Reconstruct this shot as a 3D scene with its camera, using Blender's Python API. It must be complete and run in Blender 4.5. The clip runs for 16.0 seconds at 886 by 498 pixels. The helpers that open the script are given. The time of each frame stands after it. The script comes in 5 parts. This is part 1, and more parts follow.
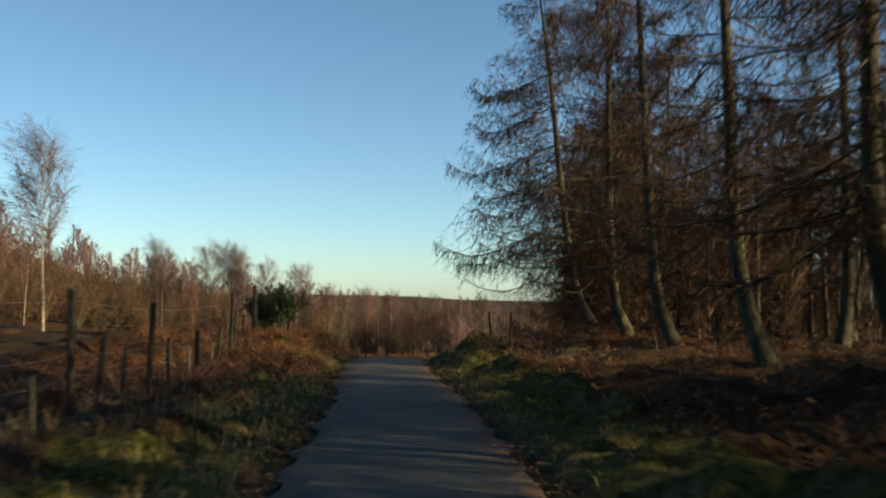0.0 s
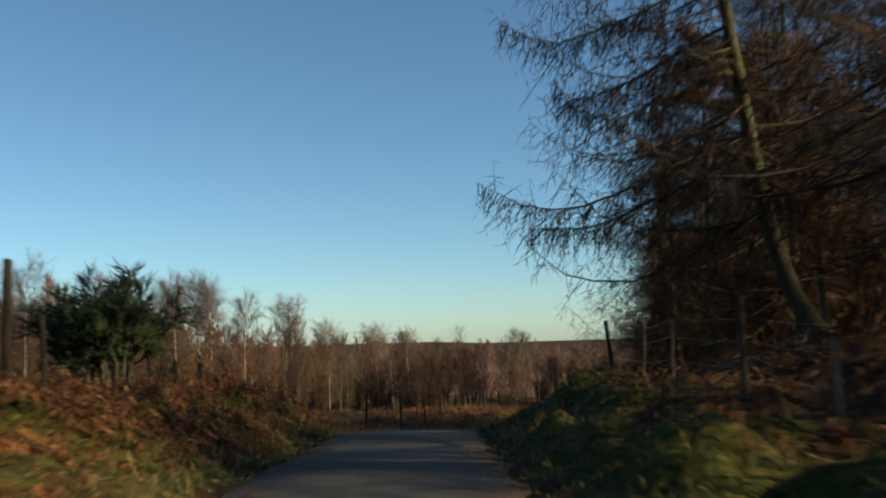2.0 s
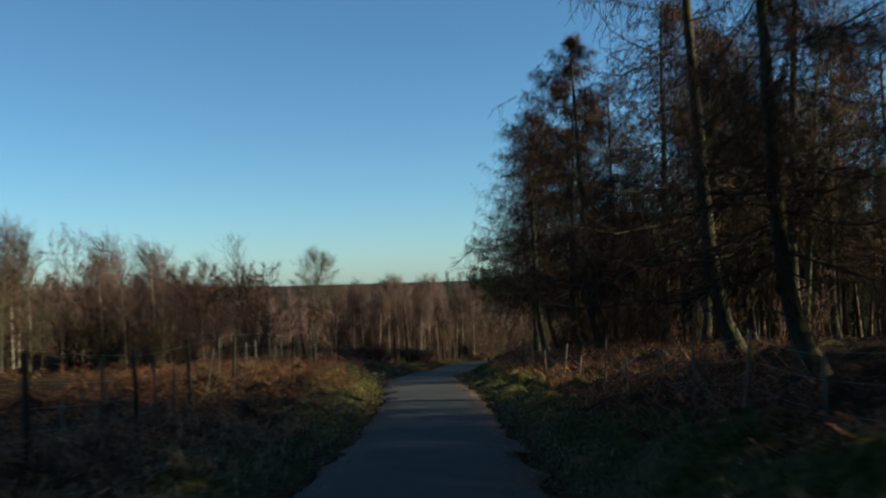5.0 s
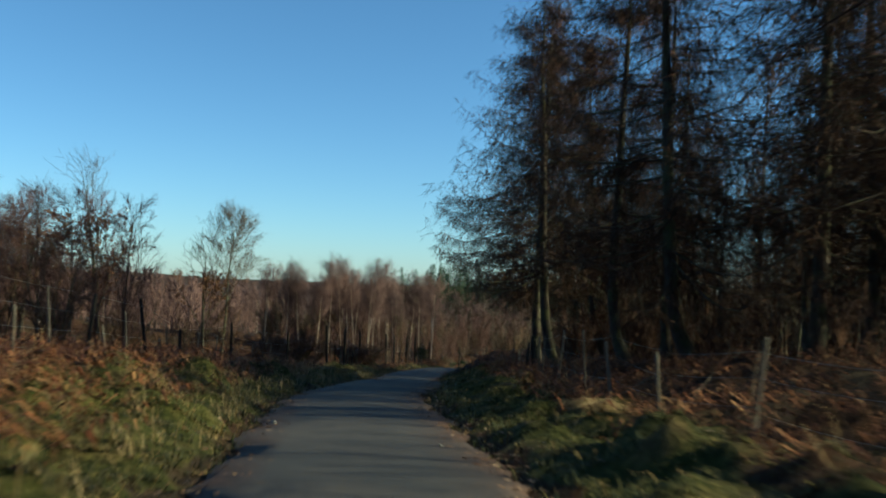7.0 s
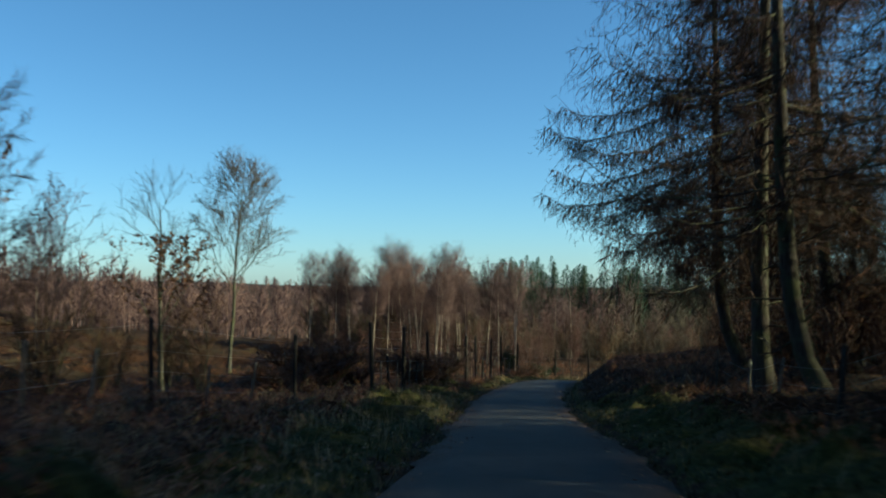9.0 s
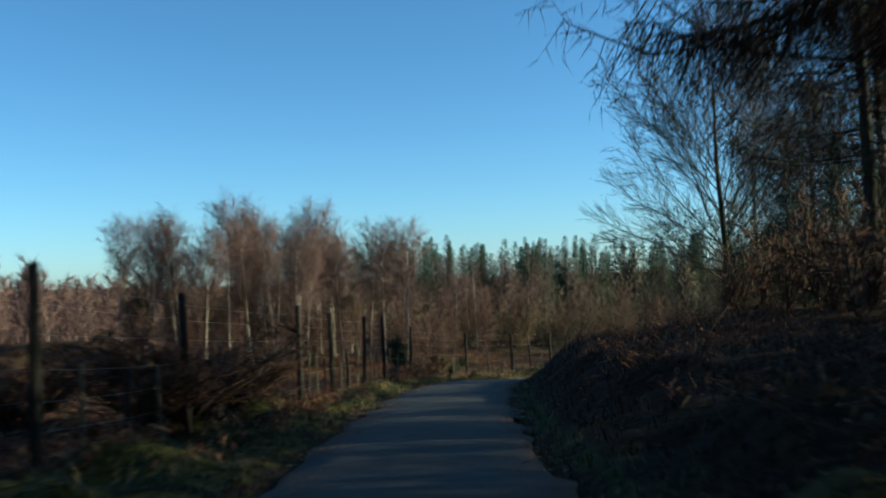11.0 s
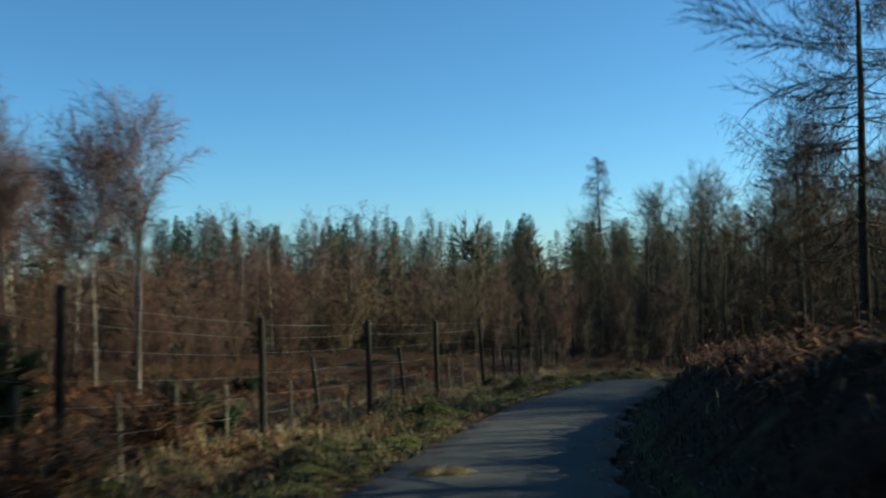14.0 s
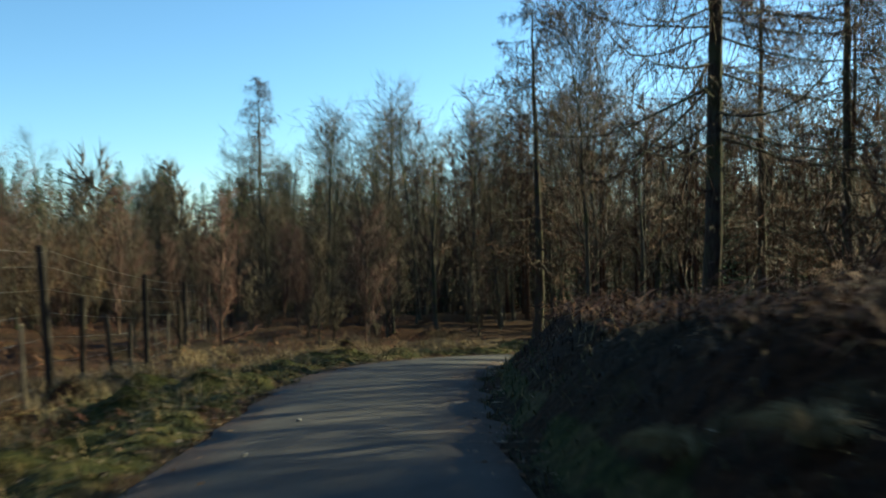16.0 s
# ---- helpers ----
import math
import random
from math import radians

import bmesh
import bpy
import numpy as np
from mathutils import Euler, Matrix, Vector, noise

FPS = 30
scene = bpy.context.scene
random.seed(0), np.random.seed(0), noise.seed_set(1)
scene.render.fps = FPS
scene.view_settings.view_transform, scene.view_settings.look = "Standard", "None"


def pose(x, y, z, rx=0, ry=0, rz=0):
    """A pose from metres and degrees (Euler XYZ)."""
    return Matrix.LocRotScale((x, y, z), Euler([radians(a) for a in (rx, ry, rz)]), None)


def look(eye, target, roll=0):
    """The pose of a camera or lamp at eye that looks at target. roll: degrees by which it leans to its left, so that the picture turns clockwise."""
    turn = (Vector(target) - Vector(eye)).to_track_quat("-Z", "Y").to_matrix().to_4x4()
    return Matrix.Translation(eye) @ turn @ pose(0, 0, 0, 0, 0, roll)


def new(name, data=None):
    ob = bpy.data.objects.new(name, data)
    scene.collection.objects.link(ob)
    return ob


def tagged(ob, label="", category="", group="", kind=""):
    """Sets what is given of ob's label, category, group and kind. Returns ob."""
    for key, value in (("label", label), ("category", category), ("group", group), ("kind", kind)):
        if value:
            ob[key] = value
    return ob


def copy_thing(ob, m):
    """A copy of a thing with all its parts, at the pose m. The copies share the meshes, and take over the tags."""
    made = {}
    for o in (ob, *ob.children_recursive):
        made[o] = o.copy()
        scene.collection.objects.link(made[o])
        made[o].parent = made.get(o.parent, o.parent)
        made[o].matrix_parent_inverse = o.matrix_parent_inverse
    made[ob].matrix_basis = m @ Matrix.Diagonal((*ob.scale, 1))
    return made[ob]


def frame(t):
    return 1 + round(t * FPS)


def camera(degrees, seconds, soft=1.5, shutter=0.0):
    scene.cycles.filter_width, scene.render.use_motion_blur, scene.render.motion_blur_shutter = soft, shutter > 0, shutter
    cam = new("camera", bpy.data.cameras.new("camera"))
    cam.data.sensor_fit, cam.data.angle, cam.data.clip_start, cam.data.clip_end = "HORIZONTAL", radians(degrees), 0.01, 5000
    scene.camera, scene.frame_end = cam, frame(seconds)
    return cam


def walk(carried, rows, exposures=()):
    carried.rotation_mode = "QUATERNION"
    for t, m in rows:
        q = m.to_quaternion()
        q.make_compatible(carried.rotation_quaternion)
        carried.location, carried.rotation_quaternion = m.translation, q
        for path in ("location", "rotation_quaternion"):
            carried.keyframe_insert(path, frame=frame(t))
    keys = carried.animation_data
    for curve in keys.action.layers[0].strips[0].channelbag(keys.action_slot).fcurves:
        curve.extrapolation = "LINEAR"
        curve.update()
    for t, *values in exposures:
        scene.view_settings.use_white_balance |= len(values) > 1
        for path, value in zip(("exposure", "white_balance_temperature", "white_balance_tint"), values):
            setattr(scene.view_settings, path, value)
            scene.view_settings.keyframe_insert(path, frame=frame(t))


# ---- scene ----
cam = camera(49.1, 16.0, 2.0, 0.5)
# seconds, eye, yaw, pitch, roll
PATH = [
    (0.00, (0.114, 0.030, 1.373), -0.12, 2.68, 1.04),
    (0.50, (0.103, 5.899, 0.836), -0.09, 3.62, -0.37),
    (1.00, (-0.154, 12.005, 0.689), 0.28, 3.76, -1.22),
    (1.50, (-0.475, 17.874, 0.515), 0.72, 4.58, -1.80),
    (2.00, (-0.839, 23.748, 0.334), 0.71, 5.31, -1.75),
    (2.50, (-1.309, 29.335, 0.279), 0.87, 5.19, -1.27),
    (3.00, (-1.729, 34.855, 0.231), 0.88, 5.14, -1.05),
    (3.50, (-1.768, 39.513, -0.046), -0.79, 4.82, -2.18),
    (4.00, (-1.872, 44.543, -0.613), -4.44, 2.64, -2.53),
    (4.50, (-1.506, 49.482, -0.976), -8.42, 2.08, -3.54),
    (4.70, (-1.247, 51.413, -1.119), -10.25, 1.80, -2.76),
    (5.75, (0.500, 61.950, -2.120), -14.20, 1.70, 0.00),
    (6.80, (2.938, 72.489, -3.052), -14.86, 1.70, 2.14),
    (7.00, (3.229, 74.485, -3.146), -14.86, 1.97, 2.14),
    (7.50, (4.326, 79.327, -3.341), -12.70, 2.32, 2.46),
    (8.00, (5.151, 84.121, -3.664), -11.37, 2.61, 1.66),
    (8.20, (5.389, 86.018, -3.767), -10.85, 2.49, 1.67),
    (9.25, (7.250, 96.350, -4.450), -11.60, 1.90, 0.00),
    (10.30, (10.691, 107.044, -5.243), -13.10, 1.25, -2.09),
    (10.50, (11.176, 109.137, -5.503), -13.96, 1.04, -1.76),
    (11.00, (12.507, 114.399, -6.005), -17.56, 1.54, -2.02),
    (11.50, (13.804, 119.359, -6.356), -19.61, 1.29, -0.75),
    (12.00, (15.340, 124.352, -6.700), -21.76, 1.94, -0.21),
    (12.50, (16.917, 129.037, -7.012), -23.49, 1.36, 0.14),
    (13.00, (18.511, 133.397, -7.414), -24.55, 1.37, -0.46),
    (13.50, (20.085, 137.711, -7.666), -26.41, 1.09, -1.14),
    (14.00, (21.523, 141.480, -8.006), -29.89, 1.20, -1.34),
    (14.50, (23.641, 145.338, -8.309), -35.48, 1.08, -2.12),
    (15.00, (25.748, 148.447, -8.717), -40.76, 0.77, -1.30),
    (15.50, (28.313, 151.748, -9.200), -46.23, 0.08, -1.47),
    (16.00, (31.177, 155.080, -9.510), -50.55, -1.09, -0.91),
]
walk(cam, [(t, pose(*eye, 0, 0, yaw) @ pose(0, 0, 0, 90 + pitch, 0, 0) @ pose(0, 0, 0, 0, 0, roll))
           for t, eye, yaw, pitch, roll in PATH],
     [(0.0, 1.40, 6400, -5), (2.5, 1.02, 6000, -7), (3.5, 0.86, 5700, -8), (4.5, 0.94, 5450, -10), (7.0, 1.27, 5150, -13), (8.2, 1.22, 5050, -14),
      (10.5, 1.26, 4900, -15), (12.5, 1.20, 4800, -15), (14.5, 1.12, 4900, -15), (15.5, 1.45, 5250, -14), (16.0, 1.75, 5600, -13)])

# ---- light ----
SUN_AZ, SUN_EL = 108.0, 23.0        # degrees clockwise from +y, degrees above the horizon
world = bpy.data.worlds.new("sky_world")
scene.world = world
world.use_nodes = True
wn = world.node_tree
wn.nodes.clear()
sky = wn.nodes.new("ShaderNodeTexSky")
sky.sky_type = "NISHITA"
sky.sun_disc = False
sky.sun_elevation, sky.sun_rotation = radians(SUN_EL), radians(SUN_AZ)
sky.altitude, sky.air_density, sky.dust_density, sky.ozone_density = 100, 0.80, 0.35, 2.7
back = wn.nodes.new("ShaderNodeBackground")
back.inputs["Strength"].default_value = 0.0575
wout = wn.nodes.new("ShaderNodeOutputWorld")
wn.links.new(sky.outputs[0], back.inputs[0])
wn.links.new(back.outputs[0], wout.inputs[0])

sun = new("sun", bpy.data.lights.new("sun", "SUN"))
sun.data.energy, sun.data.angle, sun.data.color = 5.0, radians(0.5), (1.0, 0.77, 0.47)
az, el = radians(SUN_AZ), radians(SUN_EL)
SUN_DIR = Vector((math.sin(az) * math.cos(el), math.cos(az) * math.cos(el), math.sin(el)))
sun.matrix_world = look(SUN_DIR * 100, (0, 0, 0))


# ---- materials ----
def material(name, rough=0.85, spec=0.25):
    m = bpy.data.materials.new(name)
    m.use_nodes = True
    nt = m.node_tree
    b = nt.nodes["Principled BSDF"]
    b.inputs["Roughness"].default_value = rough
    b.inputs["Specular IOR Level"].default_value = spec
    return m, nt, b


def node(nt, kind, **inputs):
    n = nt.nodes.new(kind)
    for key, value in inputs.items():
        n.inputs[key].default_value = value
    return n


def noise_at(nt, scale, detail=4.0, coord="Object", rough=0.6, stretch=None):
    tc = nt.nodes.new("ShaderNodeTexCoord")
    n = node(nt, "ShaderNodeTexNoise", Scale=scale, Detail=detail, Roughness=rough)
    if stretch:
        mp = nt.nodes.new("ShaderNodeMapping")
        mp.inputs["Scale"].default_value = stretch
        nt.links.new(tc.outputs[coord], mp.inputs[0])
        nt.links.new(mp.outputs[0], n.inputs[0])
    else:
        nt.links.new(tc.outputs[coord], n.inputs[0])
    return n.outputs["Fac"]


def ramp(nt, fac, stops):
    r = nt.nodes.new("ShaderNodeValToRGB")
    while len(r.color_ramp.elements) < len(stops):
        r.color_ramp.elements.new(0.5)
    for e, (p, c) in zip(r.color_ramp.elements, stops):
        e.position, e.color = p, (*c, 1)
    nt.links.new(fac, r.inputs[0])
    return r.outputs[0]


def mix(nt, fac, a, b, blend="MIX"):
    n = nt.nodes.new("ShaderNodeMix")
    n.data_type, n.blend_type = "RGBA", blend
    for value, i in ((fac, 0), (a, 6), (b, 7)):
        if isinstance(value, (int, float)):
            n.inputs[i].default_value = value
        elif isinstance(value, tuple):
            n.inputs[i].default_value = (*value, 1)
        else:
            nt.links.new(value, n.inputs[i])
    return n.outputs[2]


def bump(nt, b, height, strength, distance):
    n = node(nt, "ShaderNodeBump", Strength=strength, Distance=distance)
    nt.links.new(height, n.inputs["Height"])
    nt.links.new(n.outputs[0], b.inputs["Normal"])


def island_random(nt):
    return nt.nodes.new("ShaderNodeNewGeometry").outputs["Random Per Island"]


def object_random(nt):
    return nt.nodes.new("ShaderNodeObjectInfo").outputs["Random"]


def bark(name, dark, light, moss=0.0):
    m, nt, b = material(name, 0.9, 0.15)
    f = noise_at(nt, 5.0, 6, stretch=(3, 3, 0.6))
    col = ramp(nt, f, [(0.3, dark), (0.7, light)])
    lich = ramp(nt, noise_at(nt, 2.3, 5), [(0.52, (0, 0, 0)), (0.66, (1, 1, 1))])
    col = mix(nt, lich, col, (0.075, 0.070, 0.044))
    if moss:
        g = ramp(nt, noise_at(nt, 1.6, 4), [(0.45, (0, 0, 0)), (0.7, (moss, moss, moss))])
        col = mix(nt, g, col, (0.075, 0.085, 0.018))
    nt.links.new(col, b.inputs["Base Color"])
    bump(nt, b, noise_at(nt, 14, 6, stretch=(3, 3, 0.7)), 0.8, 0.03)
    return m


def twigs(name, stops):
    """Thin shoots; each one has its own shade."""
    m, nt, b = material(name, 0.75, 0.25)
    col = ramp(nt, island_random(nt), stops)
    vary = ramp(nt, object_random(nt), [(0, (0.75, 0.75, 0.75)), (1, (1.15, 1.1, 1.05))])
    col = mix(nt, 1.0, col, vary, "MULTIPLY")
    nt.links.new(col, b.inputs["Base Color"])
    return m


M_LARCH = bark("larch_bark", (0.023, 0.017, 0.013), (0.081, 0.063, 0.048), 0.5)
M_LARCH_TWIG = twigs("larch_twig", [(0, (0.016, 0.008, 0.004)), (0.5, (0.048, 0.021, 0.009)), (1, (0.118, 0.054, 0.022))])
M_BARE = bark("bare_bark", (0.030, 0.026, 0.019), (0.104, 0.091, 0.069), 0.7)
M_BARE_TWIG = twigs("bare_twig", [(0, (0.020, 0.015, 0.009)), (0.6, (0.046, 0.034, 0.019)), (1, (0.085, 0.064, 0.034))])
M_BIRCH_TWIG = twigs("birch_twig", [(0, (0.036, 0.020, 0.019)), (0.6, (0.080, 0.045, 0.041)), (1, (0.14, 0.088, 0.070))])
M_SCRUB_TWIG = twigs("scrub_twig", [(0, (0.024, 0.012, 0.006)), (0.55, (0.062, 0.032, 0.013)), (1, (0.125, 0.074, 0.030))])
M_RUSSET = twigs("russet_twig", [(0, (0.026, 0.011, 0.009)), (0.6, (0.066, 0.029, 0.022)), (1, (0.115, 0.058, 0.040))])
M_SPRUCE = twigs("spruce_needle", [(0, (0.012, 0.026, 0.012)), (0.6, (0.022, 0.046, 0.021)), (1, (0.041, 0.068, 0.026))])
M_BROOM = twigs("broom_shoot", [(0, (0.008, 0.016, 0.006)), (0.6, (0.019, 0.031, 0.009)), (1, (0.038, 0.049, 0.015))])
M_LEAF = twigs("withered_leaf", [(0, (0.078, 0.033, 0.015)), (0.6, (0.144, 0.069, 0.027)), (1, (0.204, 0.108, 0.042))])
M_BRACKEN = twigs("bracken_frond", [(0, (0.040, 0.012, 0.004)), (0.45, (0.115, 0.038, 0.011)), (0.8, (0.205, 0.080, 0.024)), (1, (0.31, 0.175, 0.07))])
M_GRASS = twigs("verge_blade", [(0, (0.010, 0.015, 0.003)), (0.5, (0.030, 0.035, 0.007)), (0.8, (0.075, 0.063, 0.017)), (1, (0.20, 0.14, 0.05))])
M_MOSS = twigs("moss_shoot", [(0, (0.028, 0.034, 0.005)), (0.5, (0.088, 0.086, 0.015)), (0.8, (0.19, 0.155, 0.042)), (1, (0.30, 0.21, 0.09))])
# blades for the bank, coloured near black to carry its shade
M_BANK_SHADE = twigs("bank_shade_shoot", [(0, (0.008, 0.006, 0.005)), (0.6, (0.020, 0.013, 0.009)), (1, (0.045, 0.028, 0.017))])
M_DRY = twigs("dry_blade", [(0, (0.180, 0.120, 0.049)), (0.5, (0.285, 0.203, 0.090)), (1, (0.390, 0.300, 0.150))])
M_LITTER = twigs("leaf_litter", [(0, (0.078, 0.039, 0.019)), (0.6, (0.176, 0.098, 0.049)), (1, (0.299, 0.221, 0.143))])


def birch_bark():
    m, nt, b = material("birch_bark", 0.6, 0.3)
    white = ramp(nt, noise_at(nt, 3.0, 4), [(0.35, (0.16, 0.12, 0.085)), (0.7, (0.46, 0.38, 0.29))])
    bands = ramp(nt, noise_at(nt, 4.0, 5, stretch=(1.0, 1.0, 7.0)), [(0.54, (0, 0, 0)), (0.62, (1, 1, 1))])
    col = mix(nt, bands, white, (0.07, 0.055, 0.045))
    nt.links.new(col, b.inputs["Base Color"])
    bump(nt, b, noise_at(nt, 20, 4), 0.3, 0.01)
    return m


M_BIRCH = birch_bark()
M_SAPLING = bark("sapling_bark", (0.045, 0.028, 0.020), (0.13, 0.085, 0.060))


def weathered(name, dark, light, lich=(0.33, 0.34, 0.28)):
    m, nt, b = material(name, 0.9, 0.15)
    grain = noise_at(nt, 9, 6, stretch=(4, 4, 0.35))
    col = ramp(nt, grain, [(0.3, dark), (0.7, light)])
    col = mix(nt, ramp(nt, noise_at(nt, 3, 5), [(0.55, (0, 0, 0)), (0.7, (0.6, 0.6, 0.6))]), col, lich)
    vary = ramp(nt, object_random(nt), [(0, (0.7, 0.7, 0.7)), (1, (1.2, 1.2, 1.2))])
    nt.links.new(mix(nt, 1.0, col, vary, "MULTIPLY"), b.inputs["Base Color"])
    bump(nt, b, grain, 0.6, 0.01)
    return m


M_POST = weathered("tarred_post", (0.016, 0.013, 0.010), (0.044, 0.037, 0.030), (0.065, 0.065, 0.048))
M_STAKE = weathered("grey_stake", (0.07, 0.058, 0.042), (0.19, 0.16, 0.12), (0.20, 0.20, 0.15))
M_WHITE = weathered("bleached_post", (0.17, 0.155, 0.13), (0.31, 0.29, 0.245), (0.22, 0.225, 0.18))
M_WIRE, _nt, _b = material("galvanised_wire", 0.45, 0.5)
_b.inputs["Metallic"].default_value = 0.8
_b.inputs["Base Color"].default_value = (0.24, 0.24, 0.23, 1)
M_STONE, _nt, _b = material("pale_stone", 0.8, 0.3)
_nt.links.new(ramp(_nt, noise_at(_nt, 8), [(0.3, (0.10, 0.095, 0.085)), (0.7, (0.26, 0.245, 0.22))]), _b.inputs["Base Color"])


def ground_material():
    m, nt, b = material("heath_ground", 0.95, 0.1)
    att = nt.nodes.new("ShaderNodeAttribute")
    att.attribute_name = "grassy"
    fine, mid, wide = noise_at(nt, 9, 6), noise_at(nt, 1.3, 5), noise_at(nt, 0.18, 4)
    turf = ramp(nt, fine, [(0.3, (0.010, 0.013, 0.002)), (0.52, (0.038, 0.039, 0.008)), (0.75, (0.115, 0.088, 0.027))])
    straw = ramp(nt, fine, [(0.3, (0.045, 0.031, 0.013)), (0.7, (0.125, 0.086, 0.036))])
    turf = mix(nt, ramp(nt, mid, [(0.5, (0, 0, 0)), (0.68, (0.8, 0.8, 0.8))]), turf, straw)
    brown = ramp(nt, fine, [(0.28, (0.009, 0.005, 0.003)), (0.5, (0.030, 0.013, 0.005)), (0.72, (0.070, 0.032, 0.012))])
    dull = ramp(nt, fine, [(0.3, (0.010, 0.008, 0.004)), (0.7, (0.036, 0.027, 0.013))])
    brown = mix(nt, ramp(nt, wide, [(0.45, (0, 0, 0)), (0.6, (0.75, 0.75, 0.75))]), brown, dull)
    heath = mix(nt, ramp(nt, mid, [(0.58, (0, 0, 0)), (0.7, (0.6, 0.6, 0.6))]), brown, turf)
    add = nt.nodes.new("ShaderNodeMath")
    add.operation = "ADD"
    nt.links.new(att.outputs["Fac"], add.inputs[0])
    half = nt.nodes.new("ShaderNodeMath")
    half.operation = "MULTIPLY_ADD"
    half.inputs[1].default_value, half.inputs[2].default_value = 0.9, -0.45
    nt.links.new(mid, half.inputs[0])
    nt.links.new(half.outputs[0], add.inputs[1])
    f = ramp(nt, add.outputs[0], [(0.4, (0, 0, 0)), (0.6, (1, 1, 1))])
    nt.links.new(mix(nt, f, heath, turf), b.inputs["Base Color"])
    bump(nt, b, noise_at(nt, 6, 8), 0.9, 0.12)
    return m


def road_material():
    m, nt, b = material("worn_asphalt", 0.82, 0.3)
    grit, mid, wide = noise_at(nt, 160, 3), noise_at(nt, 3.5, 6), noise_at(nt, 0.5, 5)
    col = ramp(nt, grit, [(0.3, (0.015, 0.015, 0.016)), (0.7, (0.042, 0.039, 0.037))])
    col = mix(nt, ramp(nt, wide, [(0.42, (0, 0, 0)), (0.6, (0.8, 0.8, 0.8))]), col, (0.052, 0.044, 0.038))
    old = ramp(nt, noise_at(nt, 1.1, 7, rough=0.75), [(0.50, (0, 0, 0)), (0.60, (0.75, 0.75, 0.75))])
    col = mix(nt, old, col, (0.020, 0.018, 0.018))
    specks = ramp(nt, noise_at(nt, 26, 2), [(0.66, (0, 0, 0)), (0.72, (0.8, 0.8, 0.8))])
    col = mix(nt, specks, col, (0.10, 0.075, 0.05))
    col = mix(nt, ramp(nt, mid, [(0.56, (0, 0, 0)), (0.7, (0.55, 0.55, 0.55))]), col, (0.03, 0.029, 0.029))
    att = nt.nodes.new("ShaderNodeAttribute")
    att.attribute_name = "edge"
    muck = ramp(nt, noise_at(nt, 9, 5), [(0.35, (0.020, 0.009, 0.005)), (0.7, (0.080, 0.038, 0.019))])
    col = mix(nt, att.outputs["Fac"], col, muck)
    nt.links.new(col, b.inputs["Base Color"])
    bump(nt, b, noise_at(nt, 120, 4), 0.5, 0.012)
    return m


M_GROUND, M_ROAD = ground_material(), road_material()


# ---- mesh tools ----
def mesh_of(name, V, T, mat, smooth=False, slots=None):
    """A mesh from arrays of vertices and triangles."""
    V, T = np.asarray(V, np.float32).reshape(-1, 3), np.asarray(T, np.int32).reshape(-1, 3)
    me = bpy.data.meshes.new(name)
    me.vertices.add(len(V))
    me.vertices.foreach_set("co", V.ravel())
    me.loops.add(T.size)
    me.loops.foreach_set("vertex_index", T.ravel())
    me.polygons.add(len(T))
    me.polygons.foreach_set("loop_start", np.arange(0, T.size, 3, dtype=np.int32))
    me.polygons.foreach_set("loop_total", np.full(len(T), 3, np.int32))
    if smooth:
        me.polygons.foreach_set("use_smooth", np.ones(len(T), bool))
    for one in (mat if isinstance(mat, tuple) else (mat,)):
        me.materials.append(one)
    if slots is not None:
        me.polygons.foreach_set("material_index", np.asarray(slots, np.int32))
    me.update(calc_edges=True)
    return me


def join(*sets):
    V, T, n = [], [], 0
    for v, t in sets:
        V.append(v.reshape(-1, 3))
        T.append(t.reshape(-1, 3) + n)
        n += len(V[-1])
    return np.concatenate(V), np.concatenate(T)


def unit(a):
    return a / np.maximum(np.linalg.norm(a, axis=-1, keepdims=True), 1e-9)


def tubes(P, R, sides=3):
    """Tapered limbs along the polylines P (n, k, 3) with radii R (n, k); each ends in a point."""
    n, k, _ = P.shape
    d = unit(P[:, -1] - P[:, 0])
    ref = np.where(np.abs(d[:, 2:3]) > 0.85, [[1.0, 0, 0]], [[0, 0, 1.0]])
    a = unit(np.cross(d, ref))
    b = np.cross(d, a)
    ang = np.arange(sides) * 2 * np.pi / sides
    ring = a[:, None, None, :] * np.cos(ang)[None, None, :, None] + b[:, None, None, :] * np.sin(ang)[None, None, :, None]
    V = P[:, :-1, None, :] + ring * R[:, :-1, None, None]
    V = np.concatenate([V.reshape(n, -1, 3), P[:, -1:, :]], axis=1)
    per = (k - 1) * sides + 1
    T = []
    for j in range(k - 2):
        for i in range(sides):
            p, q = j * sides + i, j * sides + (i + 1) % sides
            T += [(p, q, q + sides), (p, q + sides, p + sides)]
    for i in range(sides):
        T.append(((k - 2) * sides + i, (k - 2) * sides + (i + 1) % sides, per - 1))
    T = np.array(T)[None] + (np.arange(n) * per)[:, None, None]
    return V.reshape(-1, 3), T.reshape(-1, 3)


def along(P, u):
    """Places and headings at the fractions u (n, m) of the polylines P (n, k, 3)."""
    n, k, _ = P.shape
    f = np.clip(u, 0, 0.9999) * (k - 1)
    i = f.astype(int)
    w = (f - i)[..., None]
    rows = np.arange(n)[:, None]
    a, b = P[rows, i], P[rows, i + 1]
    return a + (b - a) * w, unit(b - a)


